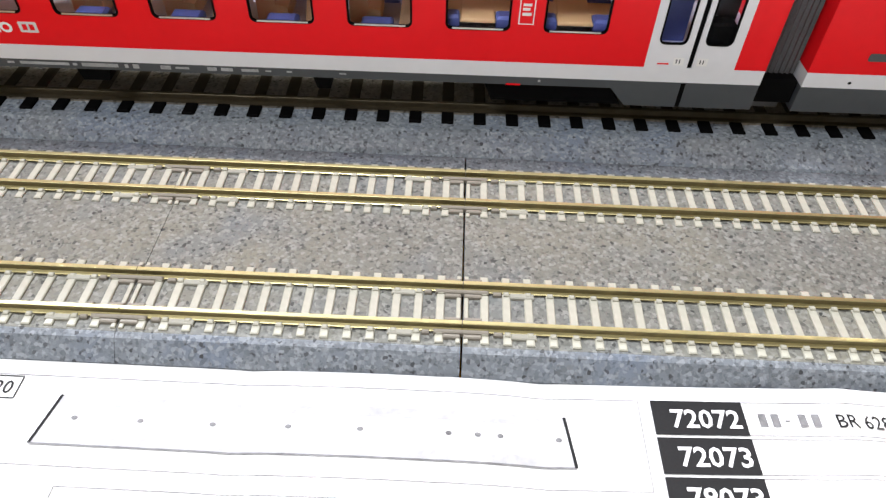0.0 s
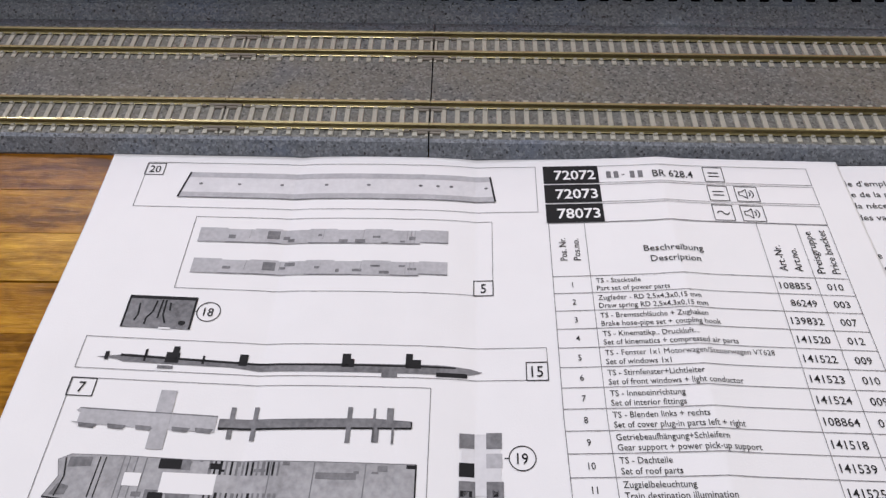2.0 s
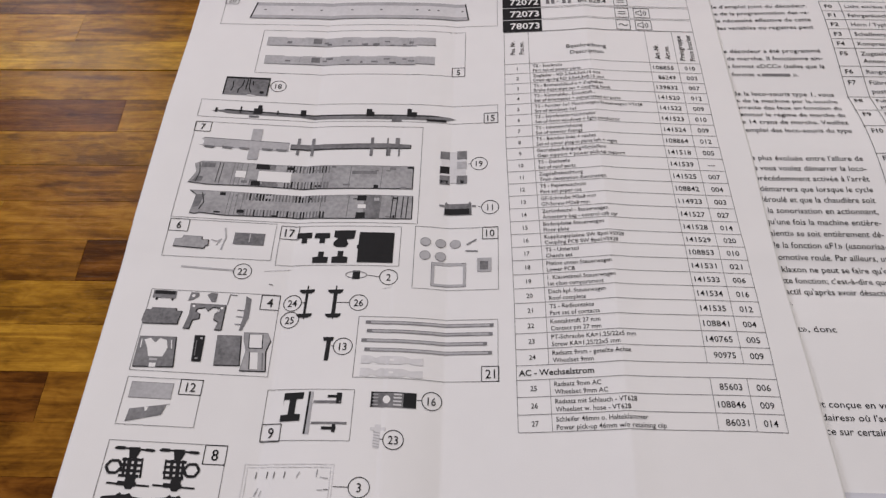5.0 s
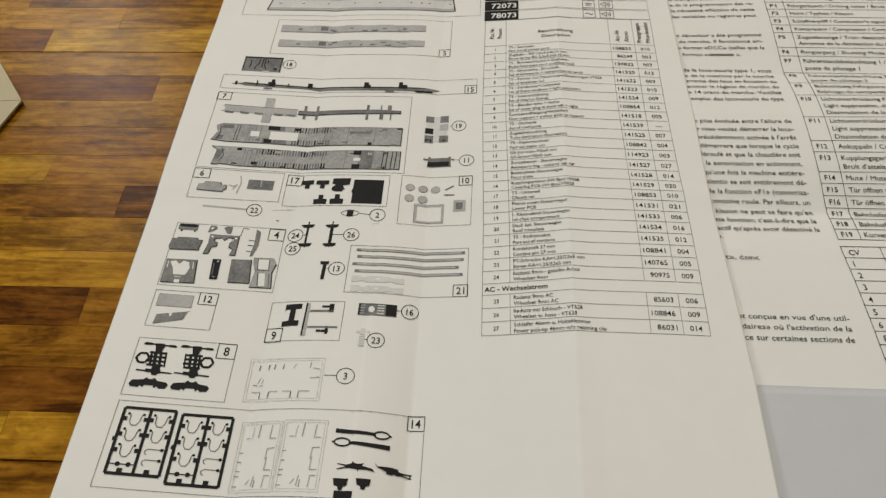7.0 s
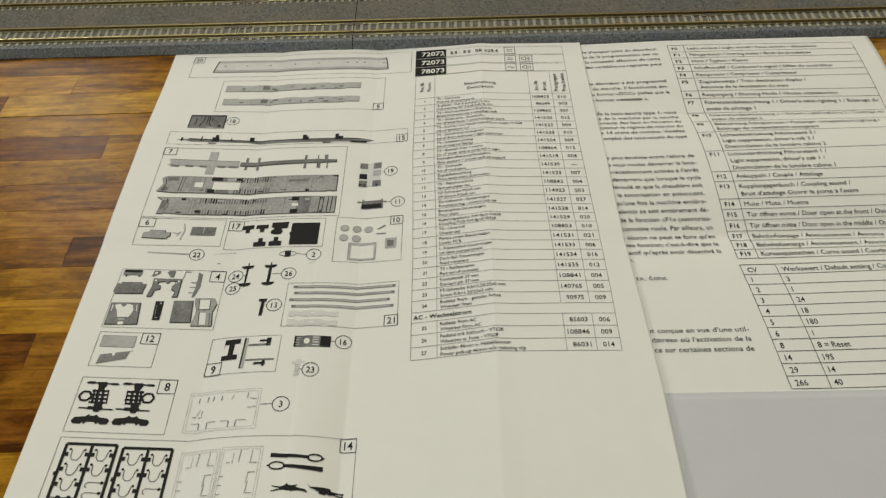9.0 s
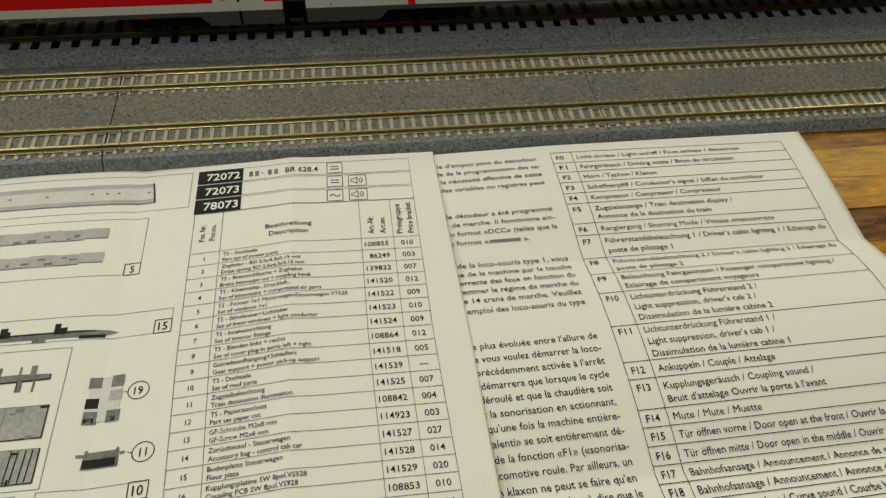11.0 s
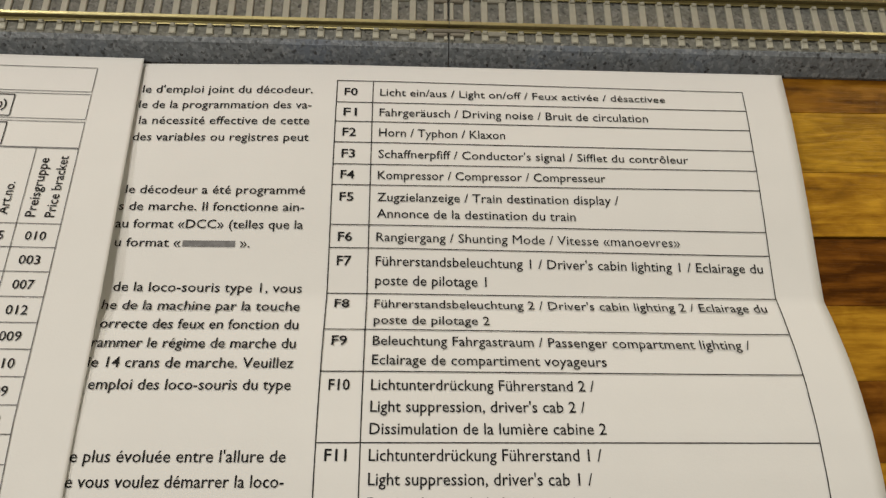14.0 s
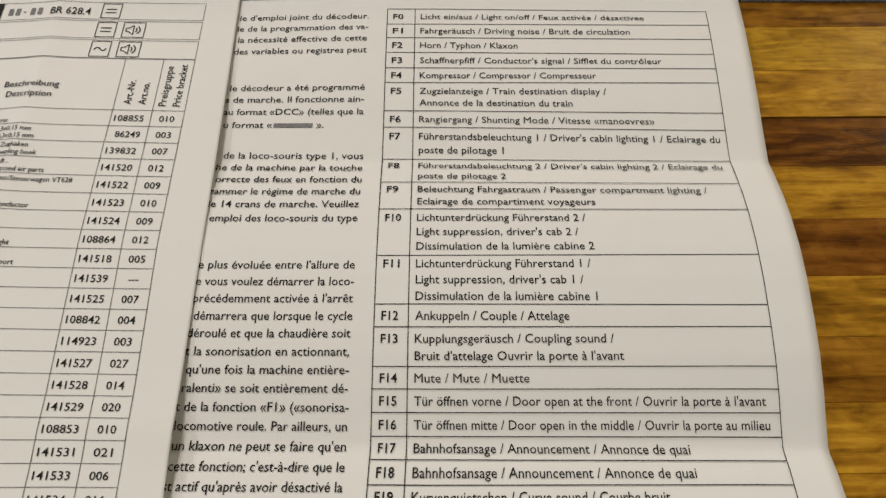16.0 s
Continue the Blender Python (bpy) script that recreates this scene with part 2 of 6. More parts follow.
g.inputs["Base Color"].default_value = (0.82, 0.84, 0.86, 1)
g.inputs["Transmission Weight"].default_value, g.inputs["Roughness"].default_value, g.inputs["IOR"].default_value = 1.0, 0.03, 1.1

# ---- the room ----
R0, R1, S0, S1 = -2400.0, 2400.0, -2300.0, 2600.0
for nm, b in (("wall_north", (R0, R1, S1, S1 + 120, -750, 2450)), ("wall_south", (R0, R1, S0 - 120, S0, -750, 2450)),
              ("wall_west", (R0 - 120, R0, S0 - 120, S1 + 120, -750, 2450)), ("wall_east", (R1, R1 + 120, S0 - 120, S1 + 120, -750, 2450)),
              ("ceiling", (R0 - 120, R1 + 120, S0 - 120, S1 + 120, 2450, 2560)), ("floor", (R0 - 120, R1 + 120, S0 - 120, S1 + 120, -860, -750))):
    tagged(part(nm, box(bmesh.new(), *b), FLOOR_M if nm == "floor" else PLASTER), "plain %s of the room" % nm.split("_")[0], nm.split("_")[0], kind="structure")

# ---- the sheets' relief: folds and arches, in millimetres over the table ----
def arch(v, a, peak, b):
    """Rises from a to its crest at peak and sinks to b."""
    if v <= a or v >= b:
        return 0.0
    q = (v - a) / (peak - a) if v < peak else (b - v) / (b - peak)
    return math.sin(q * math.pi / 2) ** 1.15


def ramp(v, *knots):
    """Linear between (v, height) knots."""
    for (a, p), (b, q) in zip(knots, knots[1:]):
        if v <= b:
            return p if v <= a else p + (q - p) * (v - a) / (b - a)
    return knots[-1][1]


def crease(x, x0, x1, power):
    """0 at x0 and 1 at x1, steep at first where power is under 1."""
    return max(0.0, min(1.0, (x - x0) / (x1 - x0))) ** power


def nick(v, at, depth, half):
    """A short V-shaped crease at one place."""
    return depth * max(0.0, 1 - abs(v - at) / half)


def right_height(x, y):
    """A lifted top edge and two arches between sharp creases; the arches are taller at the free side."""
    k = max(0.85, min(1.5, 1 + 0.5 * (x - 164) / 100))
    top = max(0.0, min(1.0, (x - 95) / 65)) * ramp(-y, (0, 1.9), (13, 2.3), (25, 2.0), (36, 1.4), (47, 0.5), (55, 0))
    upper = ramp(-y, (55, 0), (60, 1.2), (67, 2.6), (74, 3.6), (82, 4.2), (90, 4.3), (100, 3.9), (108, 3.3), (116, 2.2), (123, 0.9), (128.5, 0))
    lower = ramp(-y, (128.5, 0), (134, 1.3), (140, 2.3), (147, 3.0), (160, 3.4), (175, 3.2), (200, 2.0), (236, 0.2))
    return 0.35 + top + k * (upper + lower)


def right_place(x, y):
    """Where a place of the flat print comes to lie on the arched sheet, which draws its rows together."""
    inner = ramp(-y, (0, -1.0), (7, -0.8), (20, -0.2), (33, 0.5), (56, 2.1), (88, 2.0), (109, 1.1), (129, 0.9), (138, 0.1), (151, 0.6), (174, 0.3), (180, 0.8))
    middle = ramp(-y, (0, -2.0), (3, -2.0), (12, -1.3), (23, -0.9), (33, -0.3), (48, 0.8), (55, 0.6), (66, 1.8), (75, 2.0), (88, 1.8), (100, 1.4), (105, 1.0), (130, 1.0), (145, -0.8), (200, -0.8))
    outer = ramp(-y, (0, -2.9), (3, -2.8), (9, -1.7), (20, -1.4), (25, -0.8), (30, -0.3), (40, -0.2), (55, 0.3), (64, 1.0), (73, 1.5), (86, 1.8), (98, 1.2), (127, 1.3), (145, 0.2), (200, 0.2))
    if x < 159:
        return x + ramp(-y, (145, 0.0), (151, 2.5)), y + inner
    q = max(0.0, min(1.0, (x - 175) / 70))
    return x + ramp(-y, (0, 0.1), (130, 0.9), (143, 0.7), (197, 5.2)) + max(0.0, min(1.0, (x - 200) / 50)) * ramp(-y, (0, 0.5), (130, -0.3)), y + middle + (outer - middle) * q


def left_place(x, y):
    """The parts list sits a little further along and aside on the lower half of its raised sheet."""
    if x < 32:
        return x, y
    along = ramp(-y, (80, 0.1), (121, 1.3), (142, 1.8), (185, 2.2), (200, 2.2), (235, 0.0))
    up = ramp(-y, (113, 0.0), (121, 0.4), (140, 1.6), (185, 2.0), (200, 2.0), (235, 0.0))
    return x + along, y + up * max(0.4, min(1.0, 0.4 + (x - 35) / 100))


def left_height(x, y):
    edge = ramp(-y, (0, 0.1), (25, 0.6), (65, 3.0), (115, 3.7), (128, 3.0), (180, 4.7), (245, 7.3), (300, 7.8))
    middle = ramp(-y, (0, 0.8), (70, 0.9), (150, 1.5), (200, 3.4), (245, 5.5), (300, 6.0))
    rise = ramp(-y, (0, 2.2), (62, 5.2), (131, 6.5), (160, 7.4), (185, 7.6), (300, 7.8))
    side = ramp(-y, (0, 1.2), (62, 3.0), (131, 4.4), (160, 5.5), (185, 5.4), (300, 5.0))
    if x < -37:
        h = edge * crease(-x, 37, 88, 1.15)
    elif x < 14:
        h = middle * math.sin(math.pi * min(1.0, (x + 37) / 51)) ** 0.8 if x < -3 else middle * (1 - crease(x, -3, 14, 1.6))
    elif x < 66:
        h = rise * crease(x, 14, 66, 1.25)
    else:
        h = rise + (side - rise) * crease(x, 66, 118, 0.8)
    h += 0.45 + nick(x, 66, 0.4, 7) - nick(x, -37, 0.25, 5) - nick(x, 14, 0.2, 5) + nick(y, -126, 0.35, 8)
    if x > 50:
        u = right_height(x, y) + 0.3 - 3.0 * (1 - crease(x, 50, 58, 1.0))
        d = h - u
        h = u + 0.5 * (d + math.sqrt(d * d + 1.0)) if d < 6 else h
    return h


def sheet(name, height, x0, x1, y0, y1, material, nx, ny, thick=0.14, sides=None, **tags):
    """A sheet of paper that follows its height over the table."""
    bm = bmesh.new()
    rows = []
    for dz in (0.0, -thick):
        grid = []
        for j in range(ny + 1):
            y = y0 + (y1 - y0) * j / ny
            xl, xr = sides(y) if sides else (x0, x1)
            xs = [xl + (xr - xl) * i / nx for i in range(nx + 1)]
            grid.append([bm.verts.new((x, y, height(x, y) + dz)) for x in xs])
        rows.append(grid)
    for s in (0, 1):
        for j in range(ny):
            for i in range(nx):
                q = (rows[s][j][i], rows[s][j][i + 1], rows[s][j + 1][i + 1], rows[s][j + 1][i])
                bm.faces.new(q if s == 0 else q[::-1])
    edge = [(0, i) for i in range(nx)] + [(j, nx) for j in range(ny)] + [(ny, i) for i in range(nx, 0, -1)] + [(j, 0) for j in range(ny, 0, -1)]
    for (j, i), (l, k) in zip(edge, edge[1:] + edge[:1]):
        bm.faces.new((rows[0][j][i], rows[1][j][i], rows[1][l][k], rows[0][l][k]))
    return tagged(part(name, bm, material, smooth=True), **tags)


def left_sides(y):
    """The sheet lies a little askew, and its arched side looks narrower at the top."""
    return ramp(-y, (0, -93.2), (60, -92.5), (133, -91.4), (255, -89.1), (298, -88.5)), ramp(-y, (0, 117.5), (85, 118.8), (131, 119.0), (196, 121.6), (298, 122.3))


left_sheet = sheet("spare_parts_sheet", left_height, -92.4, 121.0, -298.0, -0.1, PAPER, 300, 200, sides=left_sides,
                   label="white printed spare parts sheet with fold creases, lying on the table", category="paper sheet")
right_sheet = sheet("function_list_sheet", right_height, 54.0, 263.4, -297.0, -0.8, PAPER, 90, 240,
                    label="white printed function list with arched folds, partly under another sheet", category="paper sheet")


def card_height(x, y):
    return max(right_height(min(x, 264), y), 0.3) + 0.45 + 0.5 * arch(y, -420, -300, -197.8)


sheet("grey_card", card_height, 96.0, 306.0, -430.0, -197.8, CARD, 60, 80, thick=0.3, label="plain light grey card lying on the printed sheets", category="card")

# ---- the double track: one thing a piece of track ----
RAILS = (7.75, 17.25, 40.75, 50.25)
CENTRES = (12.5, 45.5)
SLEEPER_TOP, RAIL_TOP = 5.35, 7.2


def rail_profile(y, z0, z1, head=0.95, foot=1.7):
    h, f = head / 2, foot / 2
    return [(y - f, z0), (y + f, z0), (y + f, z0 + 0.25), (y + 0.25, z0 + 0.5), (y + 0.25, z1 - 0.75), (y + h, z1 - 0.55), (y + h, z1 - 0.12), (y + h - 0.12, z1),
            (y - h + 0.12, z1), (y - h, z1 - 0.12), (y - h, z1 - 0.55), (y - 0.25, z1 - 0.75), (y - 0.25, z0 + 0.5), (y - f, z0 + 0.25)]


def mesh_of(bm, material):
    me = bpy.data.meshes.new("piece")
    for v in bm.verts:
        v.co *= MM
    bm.to_mesh(me)
    bm.free()
    me.materials.append(material)
    return me


bm = bmesh.new()
box(bm, -0.78, 0.78, -8.0, 8.0, 4.3, SLEEPER_TOP, 0.18)
for s in (-4.75, 4.75):
    for k in (-1, 1):
        box(bm, -0.55, 0.55, s + k * 1.15 - 0.45, s + k * 1.15 + 0.45, SLEEPER_TOP - 0.1, SLEEPER_TOP + 0.5, 0.2)
SLEEPER = mesh_of(bm, CONCRETE)
HALF_SLEEPER = mesh_of(box(bmesh.new(), -0.42, 0.42, -8.0, 8.0, 4.3, SLEEPER_TOP, 0.14), CONCRETE)
bm = bmesh.new()
for k in (-1, 1):
    a, b = sorted((k * 0.7, k * 1.5))
    box(bm, -5.2, 4.9, a, b, 4.6, 6.05, 0.25)
    box(bm, -3.4, -0.3, *sorted((k * 1.5, k * 2.3)), 4.6, 5.7, 0.2)
    box(bm, 0.3, 3.6, *sorted((k * 1.5, k * 2.3)), 4.6, 5.7, 0.2)
    box(bm, -7.3, -5.9, a, k * 2.2 if k > 0 else b, 4.6, 5.7, 0.2)
    box(bm, 5.7, 7.4, a, k * 2.2 if k > 0 else b, 4.6, 5.7, 0.2)
UNIJOINER = mesh_of(bm, JOINER)
bm = bmesh.new()
box(bm, -2.3, 2.3, -2.0, -0.75, 4.6, 5.6, 0.2)
box(bm, -2.3, 2.3, 0.75, 2.0, 4.6, 5.6, 0.2)
PAD = mesh_of(bm, PAD_M)


def piece(name, me, parent, x, y, z=0.0):
    ob = new(name, me)
    ob.parent = parent
    ob.location = (x * MM, y * MM, z * MM)
    return ob


def track_piece(x0, x1, g0, g1):
    t = thing("double_track", None, label="double N gauge track piece, yellowish rails on grey ballast, pale sleepers",
              category="model track", group="double track pieces")
    prof = [(0.0, 0.0), (57.9, 0.0), (57.9, 4.75), (54.2, 4.8), (3.8, 4.8), (2.8, 4.45), (0.0, 0.7)]
    part("roadbed", extrude_x(bmesh.new(), prof, x0 + g0, x1 - g1), BALLAST, t)
    part("ballast_top", extrude_x(bmesh.new(), [(3.9, 4.7), (54.1, 4.7), (53.9, 4.86), (4.1, 4.86)], x0 + g0, x1 - g1), DUSTY, t, "dusty warm grey ballast between the rails")
    for y in RAILS:
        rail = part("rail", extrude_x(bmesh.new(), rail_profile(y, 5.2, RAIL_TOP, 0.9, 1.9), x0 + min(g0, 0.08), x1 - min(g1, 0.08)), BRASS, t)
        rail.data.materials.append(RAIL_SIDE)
        # Upward faces stay bright, all others carry the painted shade.
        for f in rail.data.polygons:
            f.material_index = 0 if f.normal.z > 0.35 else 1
    n = int(round((x1 - x0) / 4.133))
    for yc in CENTRES:
        for i in range(1, n):
            piece("sleeper", SLEEPER, t, x0 + i * (x1 - x0) / n, yc)
        piece("half_sleeper", HALF_SLEEPER, t, x0 + 0.72, yc)
        piece("half_sleeper", HALF_SLEEPER, t, x1 - 0.72, yc)
    for y in RAILS:
        for xe, s in ((x0, 1), (x1, -1)):
            piece("joiner_pad", PAD, t, xe + s * 11.2, y)
    return t


tracks = [track_piece(-310, -62, 0.05, 0.05), track_piece(-62, 0, 0.05, 0.2), track_piece(0, 186, 0.2, 0.1), track_piece(186, 434, 0.1, 0.05)]
for i, x in enumerate((-62, 0, 186)):
    for y in RAILS:
        piece("rail_joiner", UNIJOINER, tracks[i + 1], x, y)

# ---- the larger track and the train on it ----
HO = Matrix.Translation((-0.0006, 0.0653, 0.00528)) @ pose(0, 0, 0, 0, 0, 0.6) @ Matrix.Diagonal((0.95, 0.95, 0.95, 1.0))
HO_TRACK = Matrix.Translation((-0.0004, 0.0804, 0)) @ pose(0, 0, 0, 0, 0, 0.65)
bm = bmesh.new()
for a, b in ((-13.6, -8.0), (-8.0, 8.0), (8.0, 13.6)):
    box(bm, -1.45, 1.45, a, b, 6.9, 8.3, 0.25)
HO_SLEEPER = mesh_of(bm, BLACK)
HO_SLEEPER.materials.append(DUSTY_BLACK)
for f in HO_SLEEPER.polygons:
    f.material_index = 1 if abs(f.center.y) < 8.0 * MM else 0
for x0, x1 in ((-420.0, 202.9), (203.25, 560.0)):
    ho_track = thing("single_track", HO_TRACK, label="single track with black sleepers in grey ballast, under the train", category="model track", group="single track pieces")
    prof = [(23.4, 0.0), (23.4, 4.2), (16.0, 7.6), (-16.0, 7.6), (-23.9, 4.75), (-23.9, 0.0)]
    bm = extrude_x(bmesh.new(), prof, x0, x1)
    for v in bm.verts:
        if v.co.y < -20:
            v.co.y = -22.4 - v.co.x * math.tan(radians(0.65))
    part("roadbed", bm, BED, ho_track)
    part("ballast_top", extrude_x(bmesh.new(), [(-9.6, 7.5), (9.6, 7.5), (9.4, 8.02), (-9.4, 8.02)], x0, x1), BROWN_BED, ho_track, "brown dusty ballast between the rails, darkened for the train's shade")
    for i in range(-52, 72):
        if x0 + 1.4 < i * 7.74 + 3.3 < x1 - 1.4:
            piece("sleeper", HO_SLEEPER, ho_track, i * 7.74 + 3.3, 0)
    for y in (-8.6, 8.6):
        part("rail", extrude_x(bmesh.new(), rail_profile(y, 8.3, 10.4, 1.1, 2.2), x0, x1 - 0.1), OLD_RAIL, ho_track)

# ---- the train ----
def holed(bm, cell, hole, r, y0, y1, n=4):
    """A wall panel over cell = (x0, x1, z0, z1) with a rounded opening, from y0 (outside) to y1."""
    inner = rounded(*hole, r, n)
    x0, x1, z0, z1 = cell
    outer = [(x1, z0), (x1, z1), (x0, z1), (x0, z0)]
    for y in (y0, y1):
        vi = [bm.verts.new((x, y, z)) for x, z in inner]
        vo = [bm.verts.new((x, y, z)) for x, z in outer]
        m = n + 1
        for c in range(4):
            for k in range(n):
                bm.faces.new((vi[c * m + k], vi[c * m + k + 1], vo[c]))
            a, b = vi[c * m + n], vi[((c + 1) * m) % len(vi)]
            bm.faces.new((a, b, vo[(c + 1) % 4], vo[c]))
        if y == y0:
            first = vi
    for i in range(len(inner)):
        j = (i + 1) % len(inner)
        bm.faces.new((first[i], first[j], vi[j], vi[i]))
    bmesh.ops.recalc_face_normals(bm, faces=bm.faces)
    return bm


def ring_slab(bm, hole, r, w, y0, y1):
    """A flat gasket round an opening."""
    a, b = rounded(*hole, r), rounded(hole[0] + w, hole[1] - w, hole[2] + w, hole[3] - w, max(r - w, 0.2))
    loops = [[bm.verts.new((x, y, z)) for x, z in s] for y in (y0, y1) for s in (a, b)]
    n = len(a)
    for i in range(n):
        j = (i + 1) % n
        bm.faces.new((loops[0][i], loops[0][j], loops[1][j], loops[1][i]))
        bm.faces.new((loops[2][i], loops[2][j], loops[3][j], loops[3][i]))
        bm.faces.new((loops[0][i], loops[0][j], loops[2][j], loops[2][i]))
        bm.faces.new((loops[1][i], loops[1][j], loops[3][j], loops[3][i]))
    bmesh.ops.recalc_face_normals(bm, faces=bm.faces)
    return bm


def wall_text(s, x, z, cap, width, y):
    """Upright lettering on a wall, as one flat mesh."""
    font = bpy.data.curves.new("text", "FONT")
    font.body, font.size, font.resolution_u, font.dimensions, font.fill_mode, font.offset = s, 1.0, 3, "2D", "BOTH", 0.045
    ob = bpy.data.objects.new("text", font)
    me = bpy.data.meshes.new_from_object(ob)
    xs = [v.co.x for v in me.vertices]
    k = width / (max(xs) - min(xs))
    bm = bmesh.new()
    vs = [bm.verts.new((x + (v.co.x - min(xs)) * k, y, z + v.co.y * cap / 0.73)) for v in me.vertices]
    for f in me.polygons:
        if len(set(f.vertices)) > 2:
            bm.faces.new([vs[i] for i in f.vertices])
    bpy.data.objects.remove(ob)
    bpy.data.meshes.remove(me)
    bpy.data.curves.remove(font)
    return bm


def coach_window(coach, hole, material_rim=None):
    """Gasket, pane and bright lower rim as one window."""
    w = part("window", ring_slab(bmesh.new(), hole, 1.4, 0.45, -0.14, 0.5), material_rim or BLACK, coach)
    part("pane", outline(bmesh.new(), rounded(hole[0] + 0.4, hole[1] - 0.4, hole[2] + 0.4, hole[3] - 0.4, 1.1), 0.12, 0.32), GLASS, w).visible_shadow = False
    part("rim", box(bmesh.new(), hole[0] + 1.5, hole[1] - 1.5, -0.2, 0.1, hole[2] + 0.2, hole[2] + 0.5), STEEL, w, "bright lower rim")


def seat_bay(coach, x0, x1, both):
    """The inside behind a window: one tan moulding with four blue seats, or tan benches and a low blue seat."""
    m = (x0 + x1) / 2
    if both:
        bm = box(bmesh.new(), m - 3.9, m + 3.9, 1.4, 31.0, 30.2, 31.0, 0.3)
        box(bm, m - 9.6, m + 9.6, 5.4, 11.6, 30.1, 30.9, 0.3)
        box(bm, m - 9.6, m + 9.6, 17.6, 22.0, 30.1, 30.9, 0.3)
        part("table", bm, TAN, coach)
        for s in (-1, 1):
            for y, d in ((1.5, 3.6), (12.0, 5.2), (22.4, 6.0)):
                bm = box(bmesh.new(), *sorted((m + s * 4.1, m + s * 9.4)), y, y + d, 24.5, 31.6, 0.6)
                box(bm, *sorted((m + s * 8.0, m + s * 9.4)), y, y + d, 31.4, 34.5, 0.5)
                part("seat", bm, SEAT_BLUE, coach)
    else:
        part("bench", outline(bmesh.new(), [(m - 8.0, 24.5), (m - 0.8, 24.5), (m - 0.8, 28.0), (m - 3.6, 28.6), (m - 3.6, 31.0), (m - 8.0, 31.5)], 9.5, 19.0), TAN, coach)
        part("bench", outline(bmesh.new(), [(m + 3.4, 24.5), (m + 7.6, 24.5), (m + 7.6, 32.5), (m + 4.6, 32.5)], 7.5, 22.0), TAN, coach)
        part("seat", box(bmesh.new(), m - 4.6, m + 2.6, 2.0, 6.2, 24.5, 28.6, 0.6), SEAT_BLUE, coach)
        part("seat", box(bmesh.new(), m - 2.8, m + 2.8, 20.5, 29.0, 24.5, 33.0, 0.6), SEAT_BLUE, coach)


def coach_shell(name, x0, x1, label, along=0.0):
    c = thing(name, HO @ Matrix.Translation((along * MM, 0, 0)), label=label, category="model coach", group="coaches of the train")
    part("back_wall", box(bmesh.new(), x0, x1, 32.0, 33.0, 17.6, 27.0), RED, c)
    part("back_wall", box(bmesh.new(), x0, x1, 32.0, 33.0, 41.0, 58.0), RED, c)
    part("lining", box(bmesh.new(), x0 + 1, x1 - 1, 31.6, 31.9, 24.5, 29.0), WHITE, c)
    part("floor", box(bmesh.new(), x0 + 0.5, x1 - 0.5, 1.0, 32.0, 23.0, 24.5), CABIN_FLOOR, c)
    part("upper_floor", box(bmesh.new(), x0 + 0.5, x1 - 0.5, 1.0, 32.0, 41.6, 43.0), TAN, c)
    part("stripe", box(bmesh.new(), x0, x1, 0.0, 32.0, 17.7, 21.5), WHITE, c, "light grey painted stripe")
    part("upper_wall", box(bmesh.new(), x0, x1, 0.0, 1.0, 43.2, 58.0), RED, c)
    prof = [(0.0, 58.0), (33.0, 58.0), (32.0, 61.0), (28.0, 63.0), (16.5, 64.0), (5.0, 63.0), (1.0, 61.0)]
    part("roof", extrude_x(bmesh.new(), prof, x0, x1), WHITE, c, "light grey roof")
    for x in (x0, x1 - 1.0):
        part("end_wall", box(bmesh.new(), x, x + 1.0, 1.0, 32.0, 21.5, 58.0), RED, c)
    return c


Z0, Z1, B0, B1 = 29.2, 41.0, 21.5, 43.2
coach_a = coach_shell("coach", -240.0, 68.3, "red double-deck model coach, light grey stripe, white door, lit windows")
centres = [23.3 - 21.62 * k for k in range(12)]
edges = [36.6] + [(a + b) / 2 for a, b in zip(centres, centres[1:])] + [-240.0]
for k, c in enumerate(centres):
    hole = (c - 7.15, c + 7.15, Z0, Z1)
    part("wall_panel", holed(bmesh.new(), (edges[k + 1], edges[k], B0, B1), hole, 1.5, 0.0, 1.0), RED, coach_a)
    coach_window(coach_a, hole)
    if k < 6:
        seat_bay(coach_a, c - 9.5, c + 9.5, k < 2)
part("wall_panel", box(bmesh.new(), 36.6, 40.3, 0.0, 1.0, B0, B1), RED, coach_a)
part("wall_panel", box(bmesh.new(), 61.0, 68.3, 0.0, 1.0, B0, B1), RED, coach_a)
for x0, x1, h in ((40.3, 50.1, (42.2, 48.6)), (51.2, 61.0, (52.4, 58.7))):
    d = part("door", holed(bmesh.new(), (x0, x1, B0, B1), (*h, 27.4, 40.0), 1.5, -0.12, 0.9), WHITE, coach_a, "light grey sliding door leaf")
    part("gasket", ring_slab(bmesh.new(), (*h, 27.4, 40.0), 1.5, 0.35, -0.24, 0.4), BLACK, d)
    part("pane", outline(bmesh.new(), rounded(h[0] + 0.3, h[1] - 0.3, 27.7, 39.7, 1.2), 0.1, 0.3), GLASS, d).visible_shadow = False
    s = x1 - 3.4 if x0 < 45 else x0 + 0.9
    part("pictogram", box(bmesh.new(), s, s + 2.3, -0.2, -0.1, 22.3, 24.2), PAPER, d, "small white sticker with dark bars")
    if x0 < 45:
        part("lettering", box(bmesh.new(), s - 3.6, s - 1.0, -0.18, -0.1, 22.4, 22.75), RED, d, "tiny red unreadable lettering")
    for k in (0.5, 1.2):
        part("bar", box(bmesh.new(), s + k, s + k + 0.25, -0.25, -0.18, 22.8, 23.8), GREY, d)
